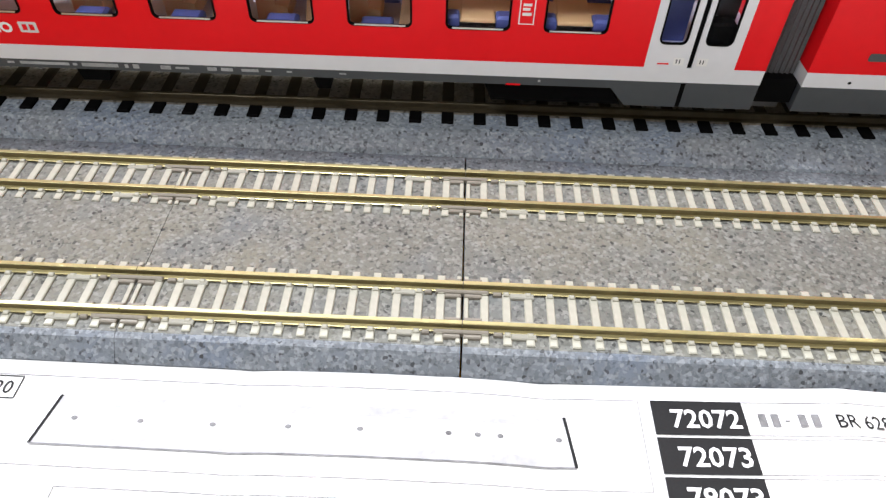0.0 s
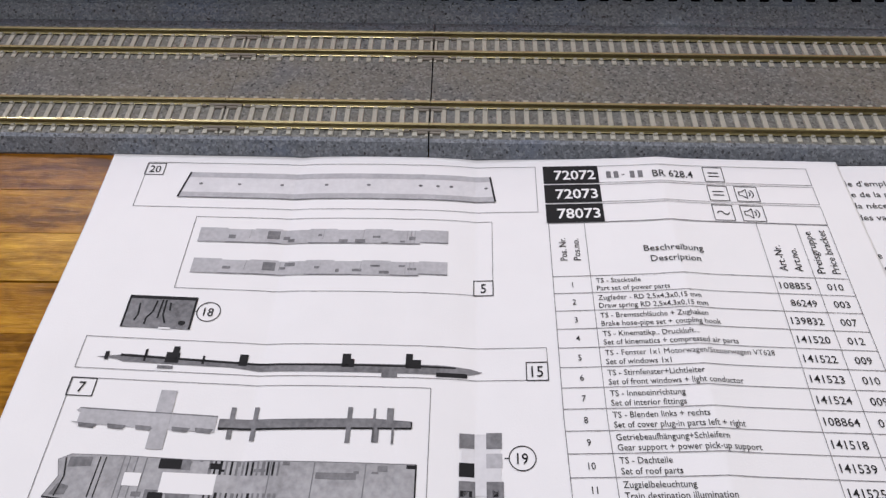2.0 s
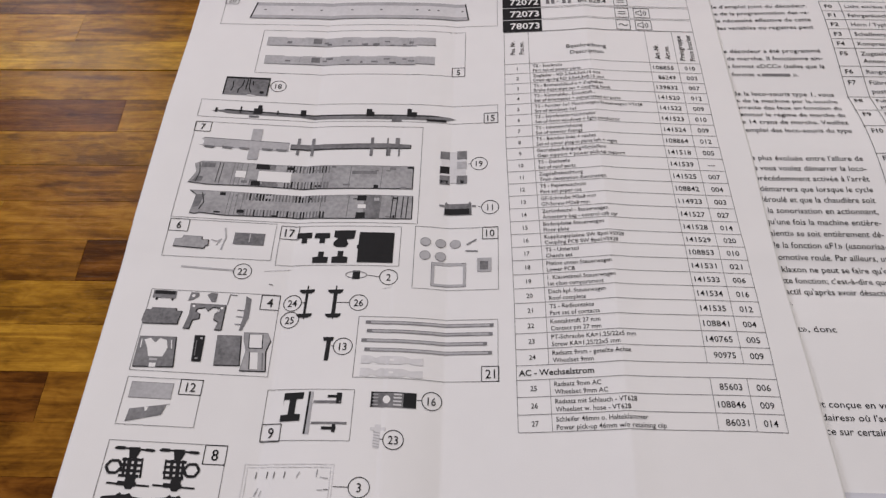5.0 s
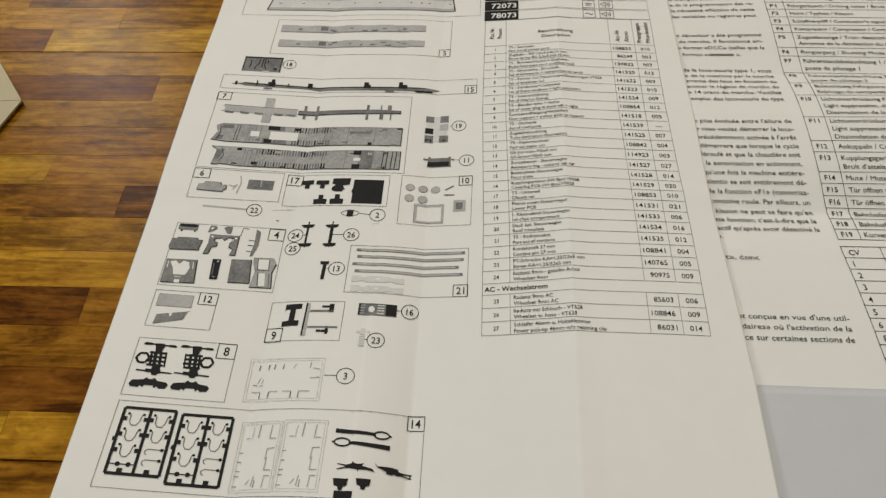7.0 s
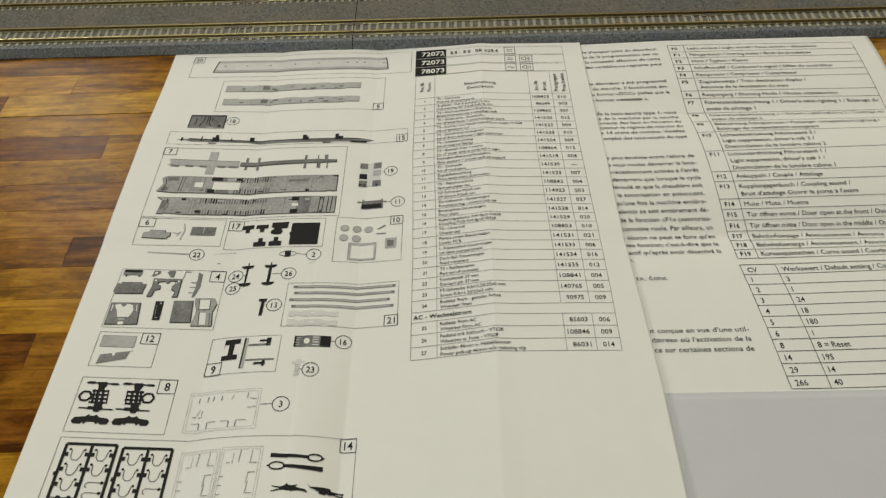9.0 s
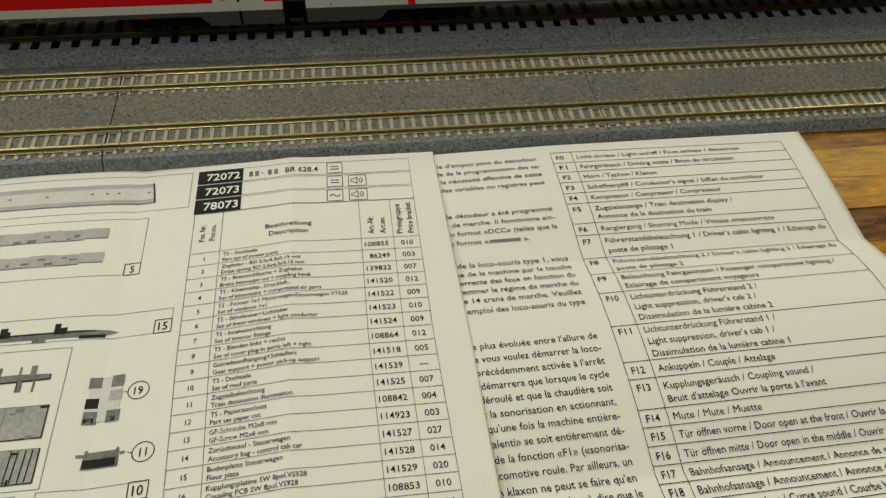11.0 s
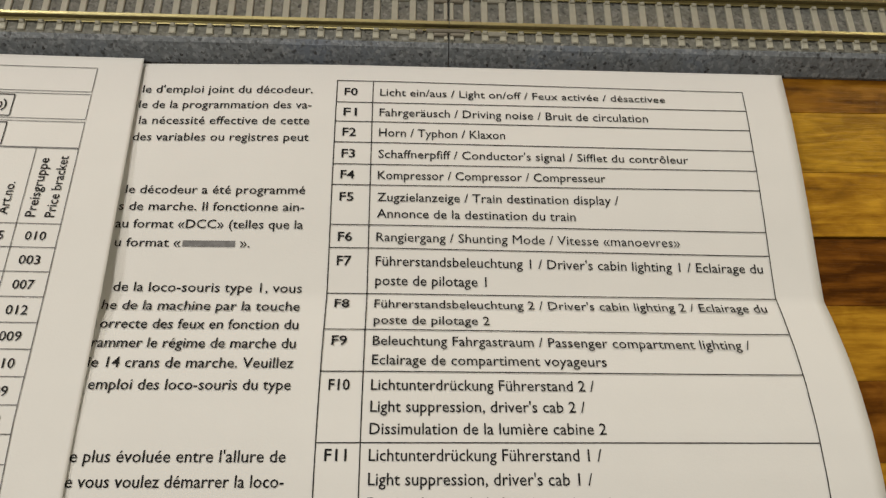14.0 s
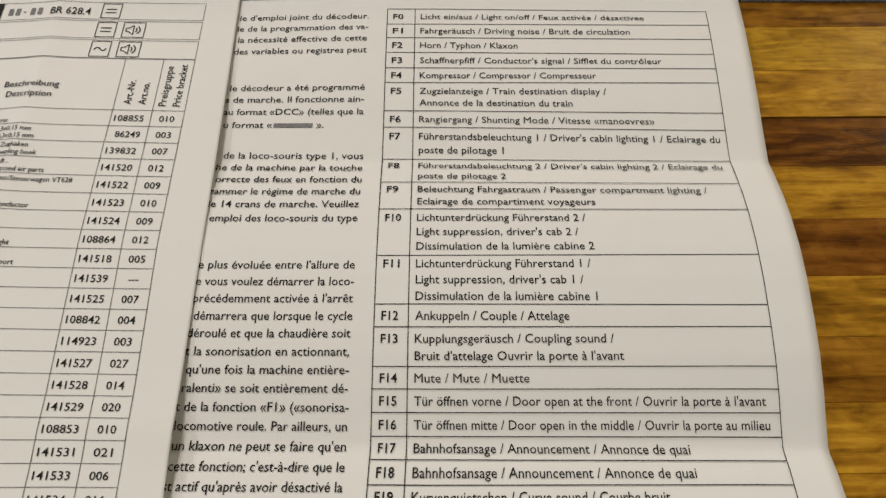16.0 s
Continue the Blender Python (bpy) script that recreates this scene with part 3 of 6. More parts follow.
part("seat", box(bmesh.new(), 41.0, 50.0, 7.0, 16.0, 24.5, 37.5, 0.6), SEAT_BLUE, coach_a)
part("partition", box(bmesh.new(), 51.4, 60.4, 7.0, 8.0, 24.5, 41.4, 0.2), GREY, coach_a, "dark partition behind the door")
part("seat", box(bmesh.new(), 52.2, 59.6, 2.2, 6.6, 24.5, 31.5, 0.6), BLACK, coach_a, "black fold-up seat")
part("door_gap", box(bmesh.new(), 50.1, 51.2, 0.2, 0.6, 10.9, B1), BLACK, coach_a, "dark gap between the door leaves")
part("skirt", outline(bmesh.new(), [(34.0, 15.4), (38.0, 10.9), (50.1, 10.9), (50.1, 17.7), (34.0, 17.7)], 0.15, 32.8), GREY, coach_a, "dark grey skirt")
part("skirt", box(bmesh.new(), 51.2, 68.3, 0.15, 32.8, 10.9, 17.7), GREY, coach_a, "dark grey skirt")
part("sill", box(bmesh.new(), -240.0, 34.0, 0.15, 32.8, 15.5, 17.7), GREY, coach_a, "dark grey sill with pale lettering")
part("bogie", outline(bmesh.new(), [(4.0, 15.5), (6.0, 10.6), (37.0, 10.6), (33.6, 15.5)], 1.0, 30.0), BLACK, coach_a, "black bogie")
for x, w in ((-92.5, 8.0), (-36.5, 5.0), (-122.0, 9.0)):
    part("underframe_box", outline(bmesh.new(), [(x, 15.6), (x + 0.9, 12.3), (x + w - 0.9, 12.3), (x + w, 15.6)], 0.6, 14.0), BLACK, coach_a, "black box under the floor")
for x, w, h in ((-108.0, 1.6, 0.5), (-105.0, 11.5, 0.7), (-92.6, 1.0, 0.6), (-90.5, 8.5, 0.9), (-80.4, 0.8, 0.9), (-78.5, 1.4, 1.1), (-72.0, 2.4, 1.0), (-68.5, 3.2, 0.5), (-61.0, 2.2, 0.9), (-57.8, 2.8, 0.8), (-53.0, 4.0, 0.7), (-47.4, 1.4, 0.35), (-42.4, 1.3, 0.4), (-30.0, 1.6, 0.3), (16.6, 0.6, 0.5)):
    part("lettering", box(bmesh.new(), x, x + w, 0.08, 0.16, 16.7 - h / 2, 16.7 + h / 2), SILL_INK, coach_a, "pale unreadable lettering")
part("reflector", box(bmesh.new(), 9.2, 12.6, 0.05, 0.2, 15.4, 15.8), RED, coach_a, "small red mark")
part("lettering", wall_text("REGIO", -112.9, 24.6, 2.4, 9.9, -0.05), PAPER, coach_a, "white lettering")
part("emblem", outline(bmesh.new(), rounded(-101.4, -97.3, 24.6, 27.2, 0.3), -0.06, 0.02), INK_PALE, coach_a, "pale rounded emblem plate")
for x in (-100.6, -99.0):
    part("bar", box(bmesh.new(), x, x + 1.0, -0.1, -0.05, 25.2, 26.6), RED, coach_a)
sign = part("sign", box(bmesh.new(), 10.5, 13.9, -0.06, 0.02, 30.9, 40.0), PAPER, coach_a, "red sign with white edge and marks")
part("field", box(bmesh.new(), 10.75, 13.65, -0.1, -0.05, 31.15, 39.7), RED, sign)
for z0, z1, x0, x1 in ((33.0, 33.7, 11.2, 13.2), (34.2, 34.8, 11.2, 12.8), (35.2, 35.8, 11.2, 13.1), (37.0, 38.6, 11.8, 13.2)):
    part("bar", box(bmesh.new(), x0, x1, -0.14, -0.09, z0, z1), PAPER, sign)

coach_b = coach_shell("coach", 75.4, 460.0, "red double-deck model coach, light grey stripe, dark grey skirt, grille", 2.6)
part("wall_panel", box(bmesh.new(), 75.4, 84.5, 0.0, 1.0, B0, B1), RED, coach_b)
for k in range(9):
    c = 95.3 + 21.62 * k
    hole = (90.2, 100.4, 28.8, Z1) if k == 0 else (c - 7.15, c + 7.15, 28.4, Z1)
    part("wall_panel", holed(bmesh.new(), (c - 10.81, c + 10.81, B0, B1), hole, 1.5, 0.0, 1.0), RED, coach_b)
    coach_window(coach_b, hole)
    if k == 0:
        part("blind", box(bmesh.new(), c - 7.4, c + 7.4, 2.2, 2.8, 27.0, 41.4), CARTON, coach_b, "closed beige blind")
    elif k < 3:
        seat_bay(coach_b, c - 9.5, c + 9.5, False)
part("skirt", outline(bmesh.new(), [(75.4, 10.9), (106.3, 10.9), (110.5, 15.6), (110.5, 17.7), (75.4, 17.7)], 0.15, 32.8), GREY, coach_b, "dark grey skirt")
part("sill", box(bmesh.new(), 110.5, 460.0, 0.15, 32.8, 15.5, 17.7), GREY, coach_b, "dark grey sill")
part("bogie", outline(bmesh.new(), [(111.0, 15.5), (108.4, 10.6), (146.0, 10.6), (149.0, 15.5)], 1.0, 30.0), BLACK, coach_b, "black bogie")
part("mark", outline(bmesh.new(), [(119.0, 17.7), (122.2, 17.7), (121.4, 21.5), (118.2, 21.5)], -0.06, 0.02), RED, coach_b, "small red mark on the stripe")
part("grille", outline(bmesh.new(), rounded(87.4, 102.2, 25.0, 26.9, 0.5), -0.15, 0.05), BELLOWS, coach_b, "dark slotted grille")
part("dot", outline(bmesh.new(), rounded(85.6, 86.4, 18.9, 19.5, 0.25), -0.08, 0.02), BLACK, coach_b)
gangway = thing("gangway", HO, label="dark grey folded gangway between the two coaches", category="gangway")
bm = bmesh.new()
prof = []
for k in range(13):
    prof.append((69.4 + k * 0.64, 4.0 + (0.55 if k % 2 else 0.0)))
loop = [(x, y) for x, y in prof] + [(77.08, 29.0), (69.4, 29.0)]
a = [bm.verts.new((x, y, 18.6)) for x, y in loop]
c = [bm.verts.new((x, y, 57.0)) for x, y in loop]
for i in range(len(loop)):
    j = (i + 1) % len(loop)
    bm.faces.new((a[i], a[j], c[j], c[i]))
bm.faces.new(a[::-1])
bm.faces.new(c)
bmesh.ops.recalc_face_normals(bm, faces=bm.faces)
part("bellows", bm, BELLOWS, gangway)
part("base", box(bmesh.new(), 69.0, 77.4, 1.2, 30.0, 12.6, 18.6, 0.3), BLACK, gangway, "black base")
part("coupling", box(bmesh.new(), 70.0, 76.4, 4.0, 16.0, 9.4, 12.6, 0.5), BELLOWS, gangway, "grey coupling")

# ---- printing on the sheets ----
class Print:
    """Collects the ink of one printed figure, text or table, and lays it on a sheet."""

    def __init__(self, name, sheet, height, label="", place=None):
        self.name, self.sheet, self.height, self.label, self.inks, self.place = name, sheet, height, label, {}, place

    def vert(self, bm, x, y, z):
        """A point of the print, laid on the sheet z above it."""
        if self.place:
            x, y = self.place(x, y)
        return bm.verts.new((x, y, self.height(x, y) + z))

    def bm(self, ink):
        return self.inks.setdefault(ink, bmesh.new())

    def fill(self, pts, ink, lift=0):
        """A filled outline, cut into small cells so that it follows the paper."""
        z, bm, strips = 0.12 + 0.045 * lift, self.bm(ink), [list(pts)]
        for axis, step in ((0, 1.25), (1, 2.0)):
            cut = []
            for poly in strips:
                first, last = int(math.floor(min(p[axis] for p in poly) / step)), int(math.ceil(max(p[axis] for p in poly) / step))
                if last - first < 2:
                    cut.append(poly)
                    continue
                for i in range(first, last):
                    piece_of = poly
                    for edge, sign in ((step * i, 1), (step * (i + 1), -1)):
                        kept = []
                        for p, q in zip(piece_of, piece_of[1:] + piece_of[:1]):
                            dp, dq = (p[axis] - edge) * sign, (q[axis] - edge) * sign
                            if dp >= 0:
                                kept.append(p)
                            if dp * dq < 0:
                                s = dp / (dp - dq)
                                kept.append((p[0] + s * (q[0] - p[0]), p[1] + s * (q[1] - p[1])))
                        piece_of = kept
                    if len(piece_of) > 2:
                        cut.append(piece_of)
            strips = cut
        for poly in strips:
            clean = [p for p, q in zip(poly, poly[1:] + poly[:1]) if abs(p[0] - q[0]) + abs(p[1] - q[1]) > 1e-5]
            if len(clean) > 2:
                bm.faces.new([self.vert(bm, x, y, z) for x, y in clean])
        return self

    def rect(self, x0, x1, y0, y1, ink, lift=0):
        return self.fill([(x0, y0), (x1, y0), (x1, y1), (x0, y1)], ink, lift)

    def within(self, b, ink, pts, lift=0):
        """A filled outline given in parts of the box b = (x0, x1, y0, y1)."""
        return self.fill([(b[0] + u * (b[1] - b[0]), b[2] + v * (b[3] - b[2])) for u, v in pts], ink, lift)

    def edged(self, b, ink, pts, lift=0):
        """A photographed part: a filled outline with dark edges on its shaded sides."""
        q = [(b[0] + u * (b[1] - b[0]), b[2] + v * (b[3] - b[2])) for u, v in pts]
        self.fill(q, ink, lift)
        turn = 1 if sum(x0 * y1 - x1 * y0 for (x0, y0), (x1, y1) in zip(q, q[1:] + q[:1])) > 0 else -1
        for (x0, y0), (x1, y1) in zip(q, q[1:] + q[:1]):
            d = math.hypot(x1 - x0, y1 - y0) or 1.0
            facing = turn * (0.55 * (y1 - y0) + 0.85 * (x1 - x0)) / d
            self.line([(x0, y0), (x1, y1)], INK if facing > 0.3 else INK_GREY, 0.34 if facing > 0.3 else 0.14, lift + 1)
        return self

    def cell(self, b, u0, u1, v0, v1, ink, lift=0):
        return self.within(b, ink, [(u0, v0), (u1, v0), (u1, v1), (u0, v1)], lift)

    def line(self, pts, ink, w=0.16, lift=0):
        for (x0, y0), (x1, y1) in zip(pts, pts[1:]):
            d = math.hypot(x1 - x0, y1 - y0) or 1.0
            nx, ny = -(y1 - y0) / d * w / 2, (x1 - x0) / d * w / 2
            steps = max(1, int(d / 1.2))
            bm = self.bm(ink)
            row = []
            for i in range(steps + 1):
                x, y = x0 + (x1 - x0) * i / steps, y0 + (y1 - y0) * i / steps
                row.append([self.vert(bm, x + s * nx, y + s * ny, 0.12 + 0.045 * lift) for s in (-1, 1)])
            for p, q in zip(row, row[1:]):
                bm.faces.new((p[0], q[0], q[1], p[1]))
        return self

    def edging(self, x0, x1, y0, y1, ink, w=0.16):
        return self.line([(x0, y0), (x1, y0), (x1, y1), (x0, y1), (x0, y0)], ink, w)

    def path(self, b, ink, pts, w=0.3, lift=0):
        return self.line([(b[0] + u * (b[1] - b[0]), b[2] + v * (b[3] - b[2])) for u, v in pts], ink, w, lift)

    def ring(self, x, y, rx, ry, ink, w=0.2):
        return self.line([(x + rx * math.cos(k * math.pi / 14), y + ry * math.sin(k * math.pi / 14)) for k in range(29)], ink, w)

    def dot(self, x, y, rx, ry, ink, lift=0):
        return self.fill([(x + rx * math.cos(k * math.pi / 8), y + ry * math.sin(k * math.pi / 8)) for k in range(16)], ink, lift)

    def text(self, s, x, y, cap, ink, width=None, align="l", turn=0, bold=0.0, lift=0):
        """A line of text: x, y is the start (or middle, or end) of its base line; cap the height of its capitals."""
        font = bpy.data.curves.new("text", "FONT")
        font.body, font.size, font.resolution_u, font.fill_mode = s, 1.0, 2, "BOTH"
        font.dimensions = "2D"
        font.offset = 0.0 if "M" in s else 0.004 + bold * 0.6
        ob = bpy.data.objects.new("text", font)
        me = bpy.data.meshes.new_from_object(ob)
        co = np.empty(len(me.vertices) * 3)
        me.vertices.foreach_get("co", co)
        co = co.reshape(-1, 3)
        if len(co):
            x_lo, x_hi = co[:, 0].min(), co[:, 0].max()
            ky = cap / 0.73
            kx = width / (x_hi - x_lo) if width else ky * 0.92
            span = (x_hi - x_lo) * kx
            shift = {"l": 0, "m": -span / 2, "r": -span}[align]
            c, d = math.cos(radians(turn)), math.sin(radians(turn))
            bm = self.bm(ink)
            vs = []
            for vx, vy, _ in co:
                u, v = (vx - x_lo) * kx + shift, vy * ky
                px, py = x + u * c - v * d, y + u * d + v * c
                vs.append(self.vert(bm, px, py, 0.14 + 0.04 * lift))
            for p in me.polygons:
                if len(set(p.vertices)) > 2:
                    bm.faces.new([vs[i] for i in p.vertices])
        bpy.data.objects.remove(ob)
        bpy.data.meshes.remove(me)
        bpy.data.curves.remove(font)
        return self

    def done(self):
        for ink, bm in self.inks.items():
            bmesh.ops.recalc_face_normals(bm, faces=bm.faces)
            for f in bm.faces:
                if f.normal.z < 0:
                    f.normal_flip()
            ob = part(self.name, bm, ink, self.sheet, self.label)
            if self.name != "printed_figure":
                tagged(ob, kind="stuff")


def left_ink(x, y):
    """The sheet's height, taken a little high so that ink stays on top at the creases."""
    return max(left_height(x, y), left_height(x - 0.4, y - 0.8), left_height(x + 0.4, y - 0.8), left_height(x - 0.4, y + 0.8), left_height(x + 0.4, y + 0.8))


def right_ink(x, y):
    return max(right_height(x, y), right_height(x, y - 0.8), right_height(x, y + 0.8))


def on_left(name="printed_figure", label=""):
    return Print(name, left_sheet, left_ink, label, left_place)


def on_right(name="printed_text", label=""):
    return Print(name, right_sheet, right_ink, label, right_place)


def figure(x0, x1, y0, y1, number="", tag=None):
    """A thin frame round a figure, with its number in a small box."""
    p = on_left("printed_frame")
    if x1 is not None:
        p.edging(x0, x1, y0, y1, INK_GREY, 0.15)
    if tag:
        p.edging(*tag, INK, 0.24)
        p.text(number, (tag[0] + tag[1]) / 2, tag[2] + (tag[3] - tag[2]) * 0.2, (tag[3] - tag[2]) * 0.62, INK, align="m")
    p.done()


def balloon(number, x, y, to=None, r=2.9):
    """A number in a ring, with a short leader line."""
    p = on_left("printed_number")
    p.ring(x, y, r, r * 0.94, INK, 0.24)
    p.text(number, x, y - 1.25, 2.5, INK, align="m")
    if to:
        p.line([(x + math.copysign(r, to[0] - x), y), to], INK, 0.2)
    p.done()


# edgings and numbers of the figures
figure(-81.8, 31.0, -19.9, -3.2, "20", (-82.0, -76.6, -8.0, -3.6))
figure(-63.1, 18.3, -46.8, -23.2, "5", (13.4, 18.3, -46.9, -42.4))
figure(-80.1, 30.8, -70.3, -61.9, "15", (25.8, 30.8, -70.4, -65.7))
figure(-79.6, 3.5, -114.5, -72.8, "7", (-79.8, -74.0, -77.3, -72.9))
figure(3.0, 30.5, -138.6, -115.4, "10", (25.4, 30.5, -119.9, -115.3))
figure(-79.4, -44.0, -129.4, -115.3, "6", (-79.4, -73.0, -119.9, -115.3))
figure(-42.3, -1.7, -131.0, -115.9, "17", (-42.3, -36.2, -121.0, -115.9))
figure(-79.5, -38.9, -168.9, -141.7, "4", (-44.7, -38.9, -147.0, -142.0))
figure(-12.9, 30.2, -169.0, -149.0, "21", (25.3, 30.4, -169.0, -164.3))
figure(-79.2, -57.3, -185.2, -171.0, "12", (-63.7, -57.3, -175.6, -171.0))
figure(-38.1, -11.9, -188.0, -172.9, "9", (-38.1, -32.3, -188.3, -183.2))
figure(-79.4, -46.7, -210.2, -189.8, "8", (-52.8, -46.7, -195.2, -189.9))
figure(-79.2, 18.5, -239.3, -212.2, "14", (13.2, 18.5, -216.8, -212.1))
figure(-78.8, -44.2, -296.0, -243.4, "1", (-50.5, -44.2, -248.4, -243.6))
for a in (("18", -52.8, -53.6, (-56.2, -53.6)), ("19", 24.1, -88.7, (20.2, -88.7)), ("11", 27.9, -107.3, (23.6, -106.7)), ("22", -52.4, -133.8, (-55.6, -133.6)), ("2", -4.7, -135.0, (-12.0, -134.4)),
          ("24", -34.7, -144.5, (-30.5, -144.3)), ("25", -34.8, -150.3, None), ("26", -13.5, -144.3, (-20.6, -144.3)), ("13", -16.9, -159.2, (-20.5, -159.0)), ("16", 10.8, -175.3, (6.4, -175.4)), ("23", 0.4, -187.3, (-3.4, -187.2)),
          ("3", -8.0, -200.6, (-15.0, -200.6)), ("27", 1.9, -253.3, (-1.6, -253.2))):
    balloon(*a)

# 20: the roof
p = on_left(label="grey printed figure of a coach roof")
b = (-70.2, 19.3, -16.2, -6.9)
p.within(b, INK_PALE, [(0, 0), (1, 0), (0.985, 1), (0.02, 1)])
p.within(b, INK_LIGHT, [(0, 0), (1, 0), (0.997, 0.2), (0.004, 0.2)], 1)
p.within(b, INK_LIGHT, [(0.016, 0.8), (0.987, 0.8), (0.985, 1), (0.02, 1)], 1)
p.path(b, INK, [(0.0, 0), (0.02, 1)], 0.55, 2)
p.path(b, INK, [(1.0, 0), (0.985, 1)], 0.55, 2)
p.path(b, INK_GREY, [(0, 0), (1, 0)], 0.3, 2)
for u in (0.062, 0.186, 0.322, 0.465, 0.6, 0.765, 0.82, 0.862, 0.972):
    p.dot(b[0] + u * 89.5, -11.2, 0.55, 0.4, INK_GREY, 2)
p.done()

# 5: two strips of windows
rng = random.Random(11)
for b in ((-60.9, 6.5, -31.8, -26.9), (-60.4, 6.5, -41.9, -37.2)):
    p = on_left(label="grey printed figure of a window strip")
    for k in range(9):
        u0, u1 = k / 9, (k + 1) / 9
        p.cell(b, u0, u1, 0.0 if k < 8 else 0.12, 1.0 - 0.07 * (k % 2), INK_LIGHT).cell(b, u0, u1, 0.0 if k < 8 else 0.12, 0.07 if k < 8 else 0.18, INK_GREY if k % 3 else INK_MID, 1)
    p.cell(b, 0.275, 0.325, 0.3, 0.85, INK_GREY, 1)
    for u in (0.12, 0.34, 0.36, 0.48, 0.565, 0.63, 0.70, 0.735, 0.81, 0.845):
        v = rng.random() * 0.6
        p.cell(b, u, u + 0.012 + 0.03 * rng.random(), v, v + 0.12 + 0.15 * rng.random(), INK_GREY, 1)
    for u in (0.205, 0.34, 0.5, 0.66, 0.835, 0.85, 0.865):
        p.path(b, INK_MID, [(u, 0.3 if u < 0.8 else 0.05), (u + 0.004, 0.95)], 0.2, 1)
    p.done()

# 18: a board
p = on_left(label="dark printed figure of a circuit board")
b = (-73.2, -56.2, -58.9, -49.6)
p.cell(b, 0, 1, 0, 1, INK_GREY)
p.cell(b, 0, 1, 0.9, 1, INK, 1)
p.cell(b, 0, 0.03, 0, 1, INK, 1)
p.cell(b, 0.97, 1, 0, 1, INK, 1)
for pts in (((0.18, 0.75), (0.2, 0.4), (0.17, 0.2)), ((0.42, 0.85), (0.4, 0.5), (0.33, 0.3), (0.33, 0.1)), ((0.5, 0.88), (0.49, 0.3)), ((0.55, 0.88), (0.56, 0.4), (0.62, 0.15)), ((0.62, 0.8), (0.64, 0.55))):
    p.path(b, INK, pts, 0.45, 1)
p.dot(-58.6, -57.2, 0.9, 0.7, INK, 1)
p.cell(b, 0.55, 0.72, -0.02, 0.03, PAPER, 2)
p.done()

# 15: the floor plate from the side
p = on_left(label="dark printed figure of an underframe")
b = (-76.0, 15.6, -69.6, -64.2)
p.within(b, INK_GREY, [(0.0, 0.42), (0.05, 0.36), (0.07, 0.25), (0.35, 0.2), (0.42, 0.08), (0.95, 0.05), (1.0, 0.25), (0.97, 0.4), (0.9, 0.5), (0.4, 0.45), (0.08, 0.62)])
p.within(b, INK, [(0.06, 0.5), (0.4, 0.36), (0.93, 0.36), (0.93, 0.44), (0.4, 0.46), (0.06, 0.62)], 1)
for u, w, v in ((0.19, 0.016, 1.1), (0.175, 0.035, 0.8), (0.365, 0.022, 0.85), (0.635, 0.022, 0.95), (0.655, 0.012, 0.7), (0.80, 0.018, 1.0), (0.81, 0.03, 0.72), (0.02, 0.01, 0.7), (0.12, 0.006, 0.9), (0.27, 0.006, 0.7)):
    p.cell(b, u, u + w, 0.3, v, INK, 1)
p.cell(b, 0.74, 0.78, -0.15, 0.2, INK_GREY, 1)
p.cell(b, 0.88, 0.96, -0.05, 0.15, INK, 1)
p.cell(b, 0.16, 0.2, 0.0, 0.15, INK_GREY, 1)
p.done()

# 7: interior fittings
p = on_left(label="grey printed figure of interior fittings")
b = (-76.8, -44.6, -84.2, -80.2)
p.within(b, INK_LIGHT, [(0.0, 0.2), (0.05, 0.2), (0.05, 0.72), (0.02, 0.85), (0.04, 1.0), (1, 0.85), (1, -0.1), (0.05, 0.1)])
for u in (0.06, 0.26, 0.45, 0.7, 0.86):
    p.within(b, INK_GREY, [(u, 0.15), (u + 0.13, 0.1), (u + 0.11, -0.15), (u + 0.01, -0.1)], 1)
p.path(b, INK_GREY, [(0.04, 1.0), (1, 0.86)], 0.3, 1)
p.rect(-58.7, -55.0, -88.9, -75.0, INK_LIGHT, 1)
p.done()
p = on_left(label="dark printed figure of a long bar")
b = (-44.0, -0.5, -86.8, -78.0)
p.edged(b, INK_GREY, [(0, 0.36), (1, 0.46), (1, 0.64), (0.8, 0.7), (0, 0.62)])
for u, v0, v1, w in ((0.05, 0.1, 0.95, 0.025), (0.17, 0.08, 0.98, 0.025), (0.665, 0.05, 1.0, 0.025), (0.80, 0.08, 0.98, 0.012), (0.80, 0.08, 0.5, 0.035), (0.87, 0.5, 1.0, 0.035), (0.9, 0.05, 0.6, 0.012)):
    p.cell(b, u, u + w, v0, v1, INK_GREY, 1)
p.path(b, INK, [(0, 0.38), (1, 0.47)], 0.3, 1)
p.done()
